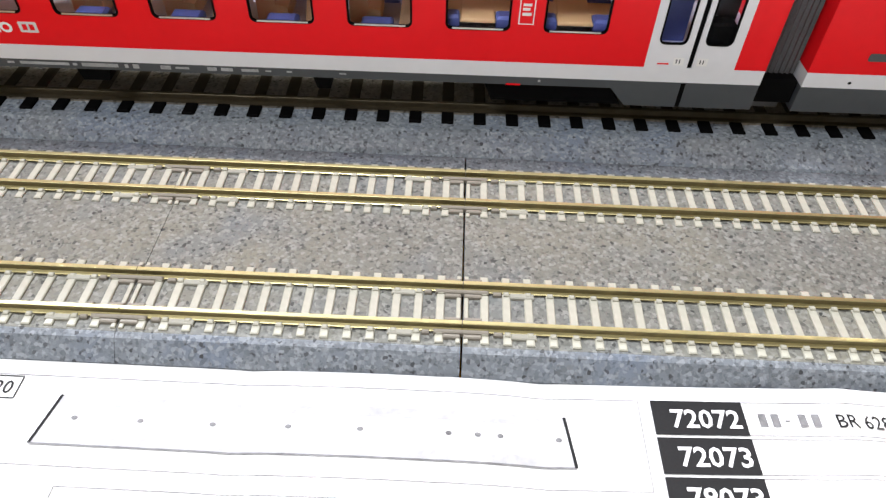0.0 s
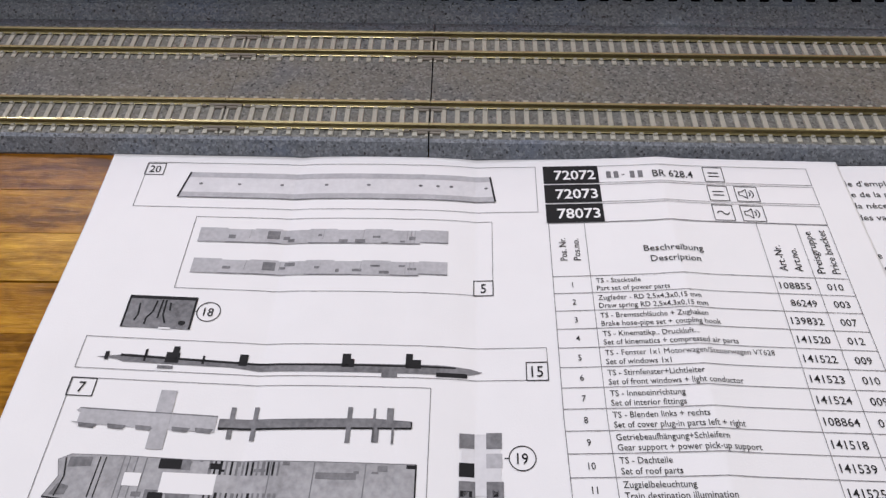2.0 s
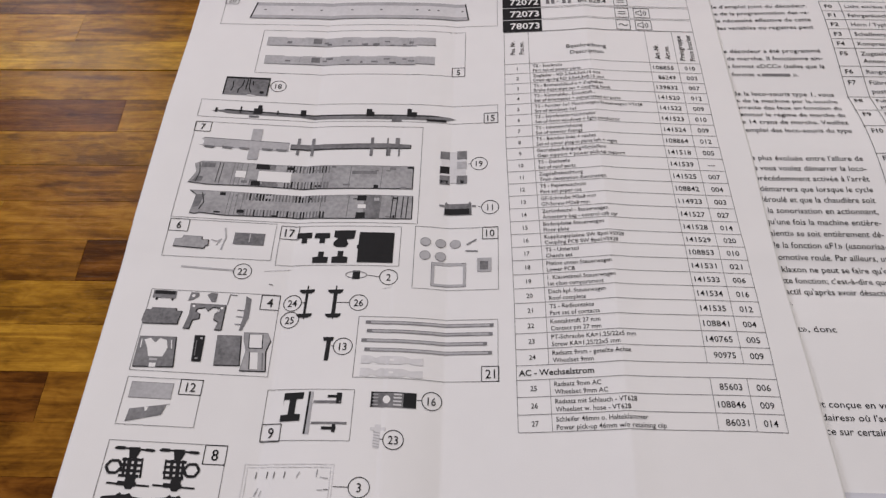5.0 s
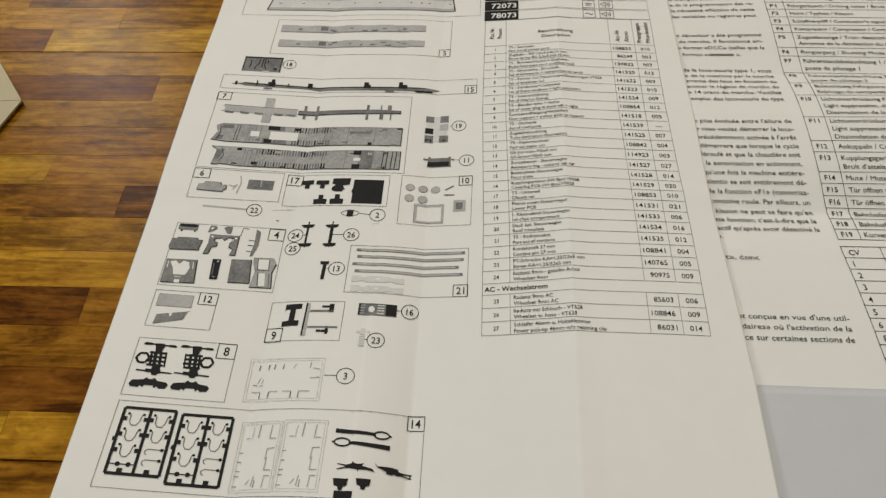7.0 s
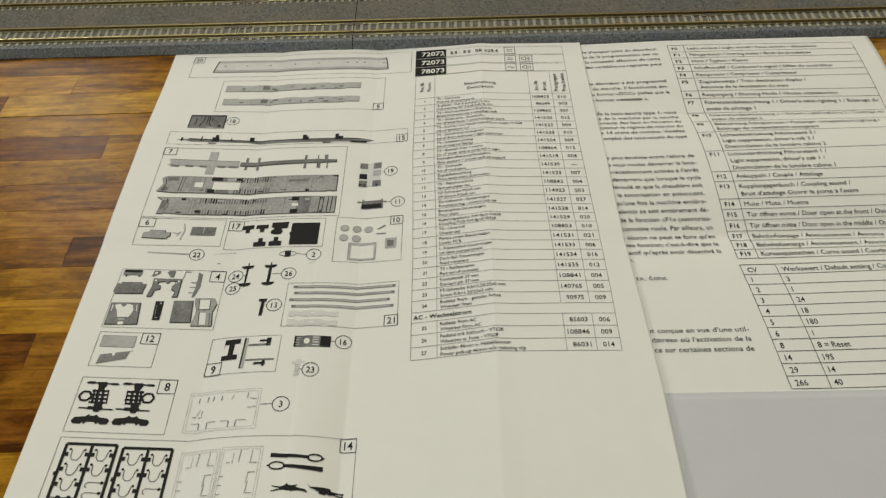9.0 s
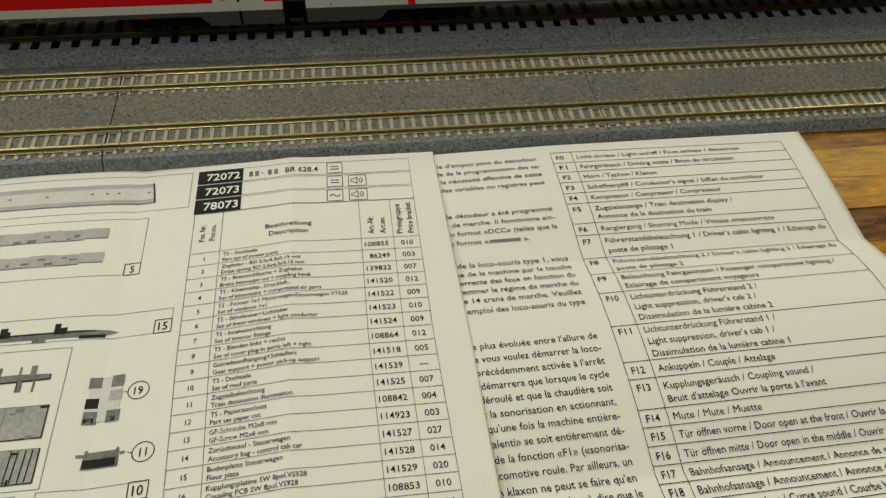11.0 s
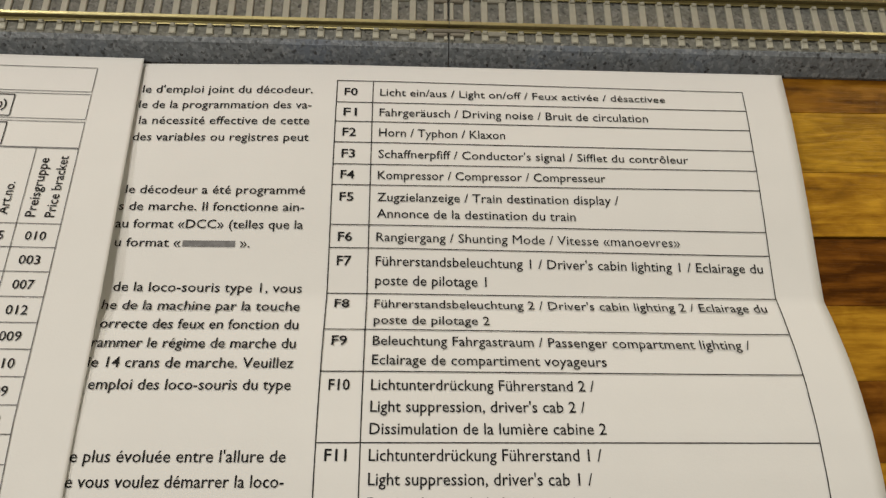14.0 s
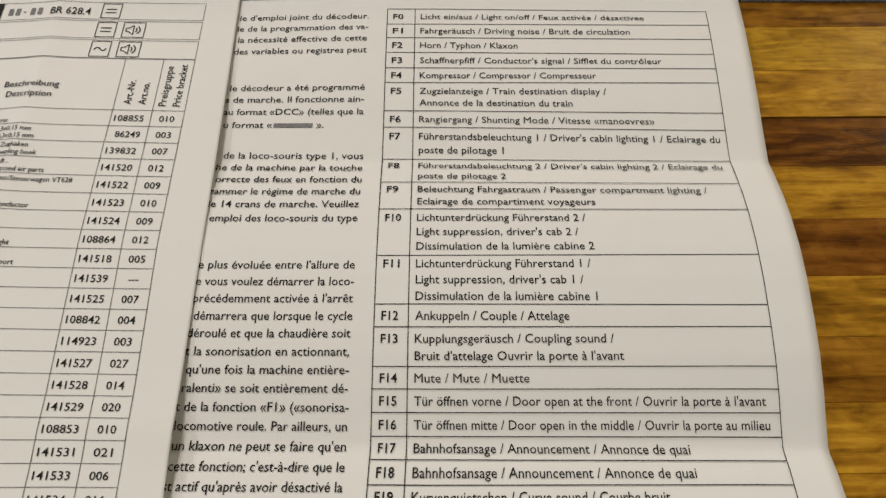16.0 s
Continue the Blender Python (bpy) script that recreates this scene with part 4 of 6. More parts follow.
for b, mirrored in (((-78.6, 1.0, -100.6, -90.6), False), ((-77.9, 1.4, -112.9, -103.2), True)):
    p = on_left(label="grey printed figure of a coach floor with rows of seats")
    if mirrored:
        p.edged(b, INK_MID, [(0.05, 0.02), (0.075, 0.0), (0.09, 0.06), (0.2, 0.0), (0.45, 0.04), (0.7, 0.0), (1, 0.02), (1, 0.98), (0.8, 1.0), (0.5, 0.96), (0.2, 1.0), (0.03, 0.98), (0.06, 0.8), (0.055, 0.3)])
        p.within(b, INK_GREY, [(0.055, 0.25), (0.08, 0.3), (0.1, 0.85), (0.06, 0.8)], 1).path(b, INK, [(0.085, 0.2), (0.1, 0.5), (0.085, 0.9)], 0.3, 2)
    else:
        p.edged(b, INK_MID, [(0.02, 0.06), (0.1, 0.0), (0.3, 0.03), (0.5, 0.0), (1, 0.02), (1, 0.98), (0.6, 1.0), (0.4, 0.97), (0.2, 1.0), (0.06, 0.98), (0.03, 0.85), (0.045, 0.5)])
        p.within(b, INK_GREY, [(0.035, 0.1), (0.075, 0.12), (0.08, 0.3), (0.05, 0.36)], 1).within(b, INK_GREY, [(0.06, 0.7), (0.12, 0.74), (0.12, 0.94), (0.06, 0.92)], 1).path(b, INK, [(0.05, 0.08), (0.06, 0.5), (0.05, 0.9)], 0.3, 2).path(b, INK, [(0.135, 0.08), (0.14, 0.95)], 0.25, 2).path(b, INK, [(0.15, 0.08), (0.155, 0.95)], 0.2, 2)
    for k in range(26):
        u = 0.26 + k * 0.0145 * (1 if not mirrored else 0.98)
        if not mirrored and u < 0.42:
            continue
        for v0, v1 in ((0.02, 0.3), (0.68, 0.98)):
            p.cell(b, u, u + 0.005 + 0.004 * rng.random(), v0, v1, INK if rng.random() < 0.45 else INK_GREY, 1)
    for k in range(24):
        u, v = 0.14 + 0.84 * rng.random(), rng.random()
        v = v * 0.3 if v < 0.5 else 0.7 + 0.3 * (v - 0.5) * 1.6
        w, h = 0.006 + 0.03 * rng.random(), 0.04 + 0.1 * rng.random()
        p.cell(b, u, u + w, v, min(v + h, 0.98), rng.choice((INK_GREY, INK_LIGHT, INK_GREY, INK)), 1)
    for u in (0.2, 0.215, 0.235, 0.26, 0.6, 0.72, 0.86):
        p.path(b, INK_GREY, [(u, 0.02), (u + 0.004, 0.98)], 0.22, 1)
    if mirrored:
        p.cell(b, 0.79, 0.86, 0.0, 1.0, INK_GREY, 1).cell(b, 0.76, 0.8, 0.75, 0.97, INK, 2).cell(b, 0.76, 0.8, 0.02, 0.25, INK, 2).cell(b, 0.765, 0.8, 0.42, 0.58, PAPER, 3)
        for u in (0.91, 0.93, 0.955, 0.975):
            p.path(b, INK, [(u, 0.05), (u + 0.005, 0.95)], 0.35, 1)
    else:
        p.cell(b, 0.30, 0.385, 0.75, 0.98, INK_GREY, 1).cell(b, 0.30, 0.36, 0.76, 0.97, INK, 2).cell(b, 0.28, 0.4, 0.02, 0.3, INK_GREY, 1).cell(b, 0.29, 0.33, 0.05, 0.25, INK, 2)
        p.cell(b, 0.215, 0.26, 0.36, 0.64, PAPER, 2).cell(b, 0.315, 0.46, 0.24, 0.68, PAPER, 2)
        p.cell(b, 0.73, 0.84, 0.62, 0.76, INK_GREY, 1)
    p.done()

# 19, 11: small interior parts
p = on_left(label="grey printed figure of a first class compartment")
b = (10.3, 19.9, -97.6, -83.0)
p.cell(b, 0.05, 0.95, 0.05, 0.98, INK_PALE)
for u0, u1, v0, v1, ink in ((0, 0.35, 0.75, 0.98, INK_GREY), (0.62, 0.98, 0.75, 1.0, INK_GREY), (0.62, 0.98, 0.46, 0.68, INK_LIGHT), (0, 0.35, 0.32, 0.53, INK), (0, 0.37, 0.0, 0.26, INK_GREY), (0.62, 1.0, 0.02, 0.26, INK_GREY), (0.66, 0.97, 0.04, 0.14, INK), (0.03, 0.3, 0.03, 0.12, INK)):
    p.cell(b, u0, u1, v0, v1, ink, 1)
p.done()
p = on_left(label="dark printed figure of an illumination part")
b = (12.0, 21.9, -110.6, -104.7)
p.within(b, INK_GREY, [(0.02, 0.05), (0.98, 0.05), (0.96, 0.9), (0.9, 0.98), (0.86, 0.84), (0.16, 0.84), (0.1, 0.98), (0.06, 0.9)])
p.cell(b, 0.05, 0.9, 0.1, 0.5, INK, 1)
p.cell(b, -0.14, 0.04, 0.62, 0.76, INK_GREY, 1).cell(b, 0.98, 1.12, 0.6, 0.72, INK_GREY, 1)
p.done()

# 10: roof parts
p = on_left(label="grey printed figures of round roof parts")
for x, y in ((6.6, -121.3), (11.6, -121.6), (16.4, -121.7), (6.6, -126.5), (11.7, -126.7)):
    p.dot(x, y, 1.75, 1.65, INK_LIGHT).ring(x, y, 1.7, 1.6, INK_GREY, 0.2)
p.line([(20.2, -122.0), (23.4, -120.0)], INK_GREY, 0.6).line([(19.8, -124.4), (23.8, -124.6)], INK_GREY, 0.55)
p.edging(9.4, 19.6, -137.0, -129.4, INK_LIGHT, 0.9).edging(8.9, 20.0, -137.4, -129.0, INK_GREY, 0.2)
p.rect(23.7, 28.3, -132.2, -127.2, INK_LIGHT).rect(24.6, 27.2, -131.4, -128.4, INK_GREY, 1)
p.done()

# 6: cab windows
p = on_left(label="grey printed figures of front windows")
p.edged((-76.7, -65.2, -126.2, -121.6), INK_MID, [(0.02, 0.1), (0.9, 0.0), (0.92, 0.2), (1, 0.3), (0.98, 0.75), (0.8, 0.72), (0.78, 0.98), (0.25, 1.0), (0.22, 0.75), (0.04, 0.7)])
p.line([(-60.8, -117.8), (-59.9, -121.5), (-60.8, -126.4)], INK_LIGHT, 0.5).line([(-64.6, -122.6), (-62.6, -123.2), (-61.2, -122.2), (-62.6, -124.6)], INK_LIGHT, 0.4)
p.rect(-57.3, -47.2, -124.0, -119.4, INK_GREY).line([(-52.1, -123.0), (-52.1, -119.6)], INK_LIGHT, 0.4, 1)
p.done()

# 17: chassis set
T = [(0, 0.5), (0.35, 0.45), (0.35, 0), (0.7, 0), (0.7, 0.45), (1, 0.5), (0.98, 1), (0.02, 1)]
p = on_left(label="black printed figures of chassis parts")
for b, flip in (((-36.6, -31.4, -122.6, -118.5), 0), ((-30.5, -25.3, -122.7, -118.7), 0), ((-30.3, -25.1, -130.2, -126.0), 1), ((-23.9, -18.6, -130.2, -125.8), 1)):
    p.within(b, INK, [(u, 1 - v) for u, v in T] if flip else T)
p.within((-24.0, -16.8, -124.3, -117.6), INK, [(0.02, 0.1), (0.2, 0), (0.6, 0), (0.72, 0.2), (0.6, 0.45), (0.95, 0.5), (1, 1), (0.02, 0.98), (0, 0.6), (0.2, 0.5), (0.02, 0.3)])
p.rect(-15.5, -3.8, -129.9, -118.3, INK).rect(-15.9, -15.3, -124.8, -123.4, INK)
p.done()

# 22, 2, 24, 26, 13
p = on_left(label="printed figures of a pin, a spring and wheelsets")
p.line([(-72.3, -133.0), (-55.3, -133.6)], INK_LIGHT, 0.6)
p.line([(-45.5, -133.4), (-37.0, -132.4)], INK_PALE, 0.25).line([(-43.2, -138.0), (-42.0, -138.2)], INK_GREY, 0.35)
p.ring(-15.2, -134.4, 3.4, 1.2, INK_GREY, 0.25).rect(-16.4, -14.0, -136.0, -132.9, INK).line([(-6.5, -139.3), (-3.6, -138.5)], INK_PALE, 0.25)
for x, w in ((-30.4, 0.8), (-21.2, 1.2)):
    p.line([(x, -148.5), (x + 0.1, -140.0)], INK, w)
    for y in (-140.2, -148.6):
        p.fill([(x - 2.5, y + 0.3), (x + 2.5, y + 0.5), (x + 2.3, y - 0.4), (x + 1.4, y - 1.0), (x - 1.5, y - 1.0), (x - 2.4, y - 0.3)], INK, 1)
    p.line([(x, -150.0), (x + 0.15, -138.4)], INK, 0.4)
p.line([(-21.6, -163.9), (-21.4, -157.0)], INK, 1.3).fill([(-23.3, -156.2), (-19.9, -156.2), (-20.2, -157.5), (-23.0, -157.5)], INK, 1)
p.done()

# 4: kinematics
p = on_left(label="grey printed figures of small moulded parts")
p.rect(-78.6, -71.4, -144.7, -142.1, INK_GREY).rect(-78.2, -71.8, -143.4, -142.1, INK, 1).rect(-77.6, -76.9, -145.5, -144.6, INK).rect(-72.6, -72.0, -145.4, -144.6, INK)
p.fill([(-67.4, -145.2), (-67.0, -142.2), (-64.6, -142.2), (-64.2, -143.4), (-66.0, -144.9)], INK_GREY).fill([(-61.8, -142.9), (-60.8, -142.0), (-58.6, -142.2), (-58.8, -145.3), (-60.2, -145.2)], INK_GREY).dot(-66.0, -143.4, 0.5, 0.5, PAPER, 1)
p.line([(-55.0, -146.0), (-54.7, -142.4), (-52.4, -142.6)], INK_GREY, 0.3)
p.edged((-80.0, -68.4, -153.7, -148.1), INK_GREY, [(0.06, 0.0), (0.96, 0.05), (0.95, 0.2), (1, 0.85), (0.85, 0.85), (0.83, 1.0), (0.2, 0.98), (0.18, 0.85), (0.04, 0.85), (0.0, 0.2)])
b = (-67.0, -55.3, -154.7, -146.1)
p.edged(b, INK_GREY, [(0.0, 0), (0.16, 0), (0.2, 0.35), (0.36, 0.4), (0.36, 0.6), (0.24, 0.68), (0.26, 0.8), (0.46, 0.85), (0.55, 0.72), (0.66, 0.88), (0.86, 0.86), (0.86, 0.72), (0.74, 0.62), (0.74, 0.4), (0.88, 0.3), (0.82, 0.0), (1, 0.0), (1, 1), (0.06, 1), (0.08, 0.55)])
p.dot(-65.2, -147.0, 0.45, 0.4, PAPER, 2).dot(-56.4, -147.3, 0.45, 0.4, PAPER, 2)
p.fill([(-49.6, -142.6), (-47.8, -143.6), (-47.6, -150.0), (-49.0, -154.4), (-50.0, -154.6), (-49.4, -150.0), (-49.4, -145.0)], INK_GREY)
for y in (-147.6, -149.8, -152.4):
    p.line([(-51.6, y), (-49.4, y - 0.1)], INK_GREY, 0.35)
U = (0.0, 1.0, 0.0, 1.0)
p.edged(U, INK_GREY, [(-79.0, -158.0), (-68.2, -157.7), (-67.1, -167.4), (-78.9, -167.8)])
p.within(U, PAPER, [(-77.4, -159.1), (-75.6, -158.5), (-74.0, -160.0), (-72.9, -158.4), (-70.8, -158.9), (-70.0, -161.4), (-70.9, -164.3), (-75.1, -164.4), (-76.0, -161.7)], 2)
p.rect(-74.2, -72.3, -167.7, -166.4, PAPER, 2).rect(-74.6, -72.2, -165.6, -164.9, INK_LIGHT, 2).line([(-78.2, -159.0), (-78.0, -161.8)], PAPER, 0.3, 2).line([(-69.4, -158.7), (-68.8, -161.6)], PAPER, 0.3, 2)
p.edged(U, INK, [(-62.8, -156.8), (-59.9, -156.7), (-59.6, -165.1), (-62.2, -165.1)])
p.rect(-61.0, -60.3, -158.0, -157.4, INK_LIGHT, 2).rect(-61.4, -60.5, -164.4, -164.0, INK_MID, 2).line([(-61.9, -158.5), (-61.6, -163.4)], INK_GREY, 0.25, 2)
p.edged(U, INK_GREY, [(-56.0, -156.4), (-48.8, -156.2), (-47.8, -165.9), (-55.4, -166.1)])
p.edged(U, INK_MID, [(-48.1, -155.1), (-40.9, -154.9), (-39.6, -157.4), (-40.6, -161.0), (-39.8, -167.3), (-47.5, -167.5), (-46.6, -161.0), (-47.8, -157.5)])
p.within(U, PAPER, [(-46.3, -155.7), (-42.3, -155.6), (-41.9, -159.9), (-45.8, -160.0)], 2)
p.within(U, PAPER, [(-45.3, -161.5), (-42.9, -161.4), (-42.2, -166.8), (-44.6, -166.8)], 2)
p.line([(-46.4, -155.6), (-45.9, -160.1), (-41.9, -160.0), (-42.3, -155.5)], INK, 0.25, 3).line([(-45.4, -161.4), (-44.7, -166.9)], INK, 0.3, 3).line([(-41.5, -161.4), (-40.8, -166.8)], INK_GREY, 0.35, 3)
p.done()

# 21: contacts
p = on_left(label="grey printed figures of long contact strips")
for y, a, c in ((-150.9, -10.6, 28.9), (-153.8, -10.0, 28.6), (-157.0, -11.4, 26.9), (-160.0, -10.2, 28.4)):
    p.line([(a, y), (c, y)], INK_LIGHT, 0.9).line([(a, y + 0.45), (c, y + 0.45)], INK_GREY, 0.18, 1).line([(a, y - 0.45), (c, y - 0.45)], INK_GREY, 0.22, 1)
    p.rect(a, a + 1.6, y - 0.4, y + 0.4, INK_GREY, 1).rect(c - 1.2, c, y - 0.4, y + 0.4, INK_GREY, 1)
for y in (-164.6, -168.6):
    b = (-10.9, 7.8, y, y + 2.6)
    p.within(b, INK_PALE, [(0, 0), (0.12, 0), (0.2, 0.25), (0.3, 0), (0.65, 0), (0.75, 0.25), (0.84, 0), (1, 0), (1, 0.9), (0.8, 0.75), (0.68, 1), (0.32, 1), (0.24, 0.7), (0.14, 1), (0, 1)])
    p.cell(b, 0.46, 0.53, 0.4, 0.65, PAPER, 1)
p.done()

# 12: paper cut
p = on_left(label="printed figures of two paper cuts")
p.rect(-77.6, -65.6, -177.2, -172.5, INK_LIGHT).edging(-77.6, -65.6, -177.2, -172.5, INK_GREY, 0.15)
p.fill([(-76.8, -184.4), (-76.4, -180.6), (-66.2, -178.8), (-67.2, -182.0)], INK_GREY)
p.line([(-66.2, -178.8), (-65.4, -178.7)], INK_GREY, 0.2).fill([(-72.4, -179.9), (-71.2, -179.8), (-71.4, -180.8), (-71.9, -181.2)], PAPER, 1)
p.done()

# 9: gear support
p = on_left(label="dark printed figures of a gear support")
p.within((-33.0, -26.8, -182.6, -173.8), INK, [(0, 0), (0.95, 0.03), (0.95, 0.25), (0.66, 0.26), (0.68, 0.76), (1, 0.78), (1, 1), (0.06, 0.97), (0.06, 0.74), (0.36, 0.74), (0.34, 0.24), (0, 0.22)])
p.rect(-25.4, -23.9, -186.2, -173.6, INK_LIGHT).line([(-25.3, -186.2), (-25.0, -173.6)], INK, 0.6, 1)
p.rect(-23.6, -15.4, -177.1, -176.3, INK_GREY).rect(-19.6, -16.8, -175.4, -174.6, INK).rect(-17.0, -15.4, -177.2, -173.9, INK)
p.rect(-23.6, -13.2, -183.3, -182.6, INK_GREY).rect(-20.4, -16.2, -184.9, -184.0, INK).rect(-17.4, -16.4, -185.6, -183.3, INK)
p.done()

# 16 and 23
p = on_left(label="dark printed figure of a coupling board")
b = (-6.9, 6.3, -177.9, -173.3)
p.cell(b, 0, 1, 0, 1, INK_GREY).cell(b, 0.72, 1, 0.02, 0.98, INK, 1).cell(b, 0, 0.06, 0, 1, INK, 1).cell(b, 0, 1, 0.94, 1, INK, 1)
p.dot(-2.3, -175.6, 1.1, 1.2, PAPER, 2)
for v in (0.12, 0.35, 0.58, 0.8):
    p.cell(b, 0.5, 0.68, v, v + 0.1, INK_PALE, 2).cell(b, 0.04, 0.16, v, v + 0.06, INK_LIGHT, 2)
p.done()
p = on_left(label="pale printed figure of a screw")
p.line([(-6.4, -184.3), (-2.0, -184.3)], INK_PALE, 0.9).line([(-4.3, -183.0), (-4.3, -184.0)], INK_PALE, 1.6).line([(-4.3, -184.6), (-4.4, -189.7)], INK_PALE, 1.8)
for k in range(6):
    p.line([(-5.3, -185.2 - k * 0.8), (-3.5, -185.5 - k * 0.8)], INK_LIGHT, 0.25, 1)
p.done()

# 8: bogie covers
p = on_left(label="black printed figures of bogie frames")
for x0, y0, s in ((-71.9, -192.0, -1), (-59.7, -192.0, 1)):
    X = lambda u: x0 + s * u
    p.line([(x0 - 5.4, y0), (x0 - 3.6, y0 + 0.1), (x0 + 5.6, y0 - 0.3)], INK, 0.5).line([(x0 - 5.0, y0 + 0.1), (x0 - 2.6, y0 + 0.1)], INK, 0.95).line([(x0 + 3.0, y0 - 0.15), (x0 + 5.2, y0 - 0.25)], INK, 0.85)
    p.fill([(x0 - 1.6, y0 + 0.4), (x0 + 1.4, y0 + 0.5), (x0 + 1.7, y0 - 0.6), (x0 + 0.9, y0 - 2.6), (x0 - 0.9, y0 - 2.6)], INK)
    p.line([(x0 - 5.2, y0 - 9.5), (x0 + 6.2, y0 - 9.9)], INK, 0.5).line([(x0 - 2.4, y0 - 9.4), (x0 + 2.6, y0 - 9.6)], INK, 1.2)
    p.fill([(x0 - 0.4, y0 - 7.0), (x0 + 2.2, y0 - 7.0), (x0 + 2.2, y0 - 9.8), (x0 + 1.6, y0 - 10.9), (x0 + 0.1, y0 - 10.9), (x0 - 0.7, y0 - 9.6)], INK)
    for k, y in enumerate((-3.0, -4.5, -6.0, -7.4)):
        p.line([(X(-2.8 if k in (0, 3) else -3.2), y0 + y), (X(2.6), y0 + y)], INK, 0.75)
    for u, w in ((-2.9, 0.5), (-1.2, 0.9), (0.5, 1.1), (1.8, 0.7)):
        p.line([(X(u) - 0.2, y0 - 2.5), (X(u) + 0.4, y0 - 7.8)], INK, w)
    p.line([(X(4.4 + 2.1 * math.cos(k * math.pi / 3)), y0 - 5.1 + 1.9 * math.sin(k * math.pi / 3)) for k in range(7)], INK, 0.75)
for b in ((-78.1, -65.7, -207.4, -203.8), (-64.9, -52.5, -207.4, -203.8)):
    p.within(b, INK, [(0.0, 0.3), (0.05, 0.05), (0.25, 0.0), (0.3, 0.2), (0.36, 0.0), (0.4, 0.25), (0.62, 0.25), (0.66, 0.02), (0.72, 0.2), (0.78, 0.0), (0.95, 0.05), (1, 0.4), (0.94, 0.62), (0.7, 0.72), (0.62, 0.98), (0.55, 0.85), (0.46, 0.86), (0.42, 1.0), (0.34, 0.78), (0.06, 0.66)])
p.done()

# 3: a pale sprue
def pale_sprue(b, marks, two=True):
    p = on_left(label="pale printed figure of a clear sprue")
    p.edging(*b, INK_PALE, 0.2)
    if two:
        p.edging(b[0] + 0.8, b[1] - 0.8, b[2] + 0.8, b[3] - 0.8, INK_PALE, 0.18)
    for u0, v0, u1, v1, ink in marks:
        p.path(b, ink, [(u0, v0), (u1, v1)], 0.28, 1)
    p.done()


M = [(u, 0.74, u + 0.006, 0.86, INK_GREY) for u in (0.13, 0.26, 0.34, 0.46)] + [(0.60, 0.76, 0.63, 0.86, INK_LIGHT), (0.82, 0.76, 0.825, 0.9, INK_MID), (0.86, 0.76, 0.95, 0.74, INK_LIGHT), (0.84, 0.53, 0.9, 0.53, INK_LIGHT), (0.91, 0.54, 0.96, 0.54, INK_GREY), (0.14, 0.42, 0.18, 0.56, INK_LIGHT), (0.2, 0.42, 0.22, 0.52, INK_LIGHT), (0.09, 0.38, 0.14, 0.38, INK_GREY), (0.17, 0.36, 0.22, 0.38, INK_MID)]
M += [(a, 0.22, b, 0.22, INK_LIGHT) for a, b in ((0.09, 0.2), (0.32, 0.44), (0.5, 0.62), (0.72, 0.86))] + [(u, 0.06, u, 0.21, INK_GREY) for u in (0.2, 0.32, 0.62, 0.72)]
pale_sprue((-41.0, -15.4, -209.4, -194.6), M)
for b in ((-39.4, -25.6, -238.0, -216.2), (-25.0, -11.2, -237.8, -215.8)):
    M = [(0.05, v, 0.15, v + 0.004, INK_MID) for v in (0.08, 0.22, 0.29, 0.42, 0.55)] + [(0.3, 0.74, 0.32, 0.92, INK_PALE), (0.46, 0.76, 0.48, 0.95, INK_MID), (0.16, 0.76, 0.26, 0.76, INK_LIGHT), (0.74, 0.74, 0.76, 0.94, INK_LIGHT), (0.76, 0.75, 0.9, 0.75, INK_MID),
         (0.72, 0.6, 0.9, 0.61, INK_MID), (0.72, 0.44, 0.74, 0.6, INK_LIGHT), (0.74, 0.3, 0.76, 0.48, INK_LIGHT), (0.74, 0.3, 0.9, 0.3, INK_MID), (0.76, 0.06, 0.78, 0.22, INK_LIGHT), (0.76, 0.22, 0.9, 0.22, INK_MID), (0.36, 0.1, 0.44, 0.17, INK_LIGHT), (0.5, 0.08, 0.53, 0.22, INK_LIGHT), (0.56, 0.06, 0.57, 0.16, INK_MID)]
    pale_sprue(b, M)


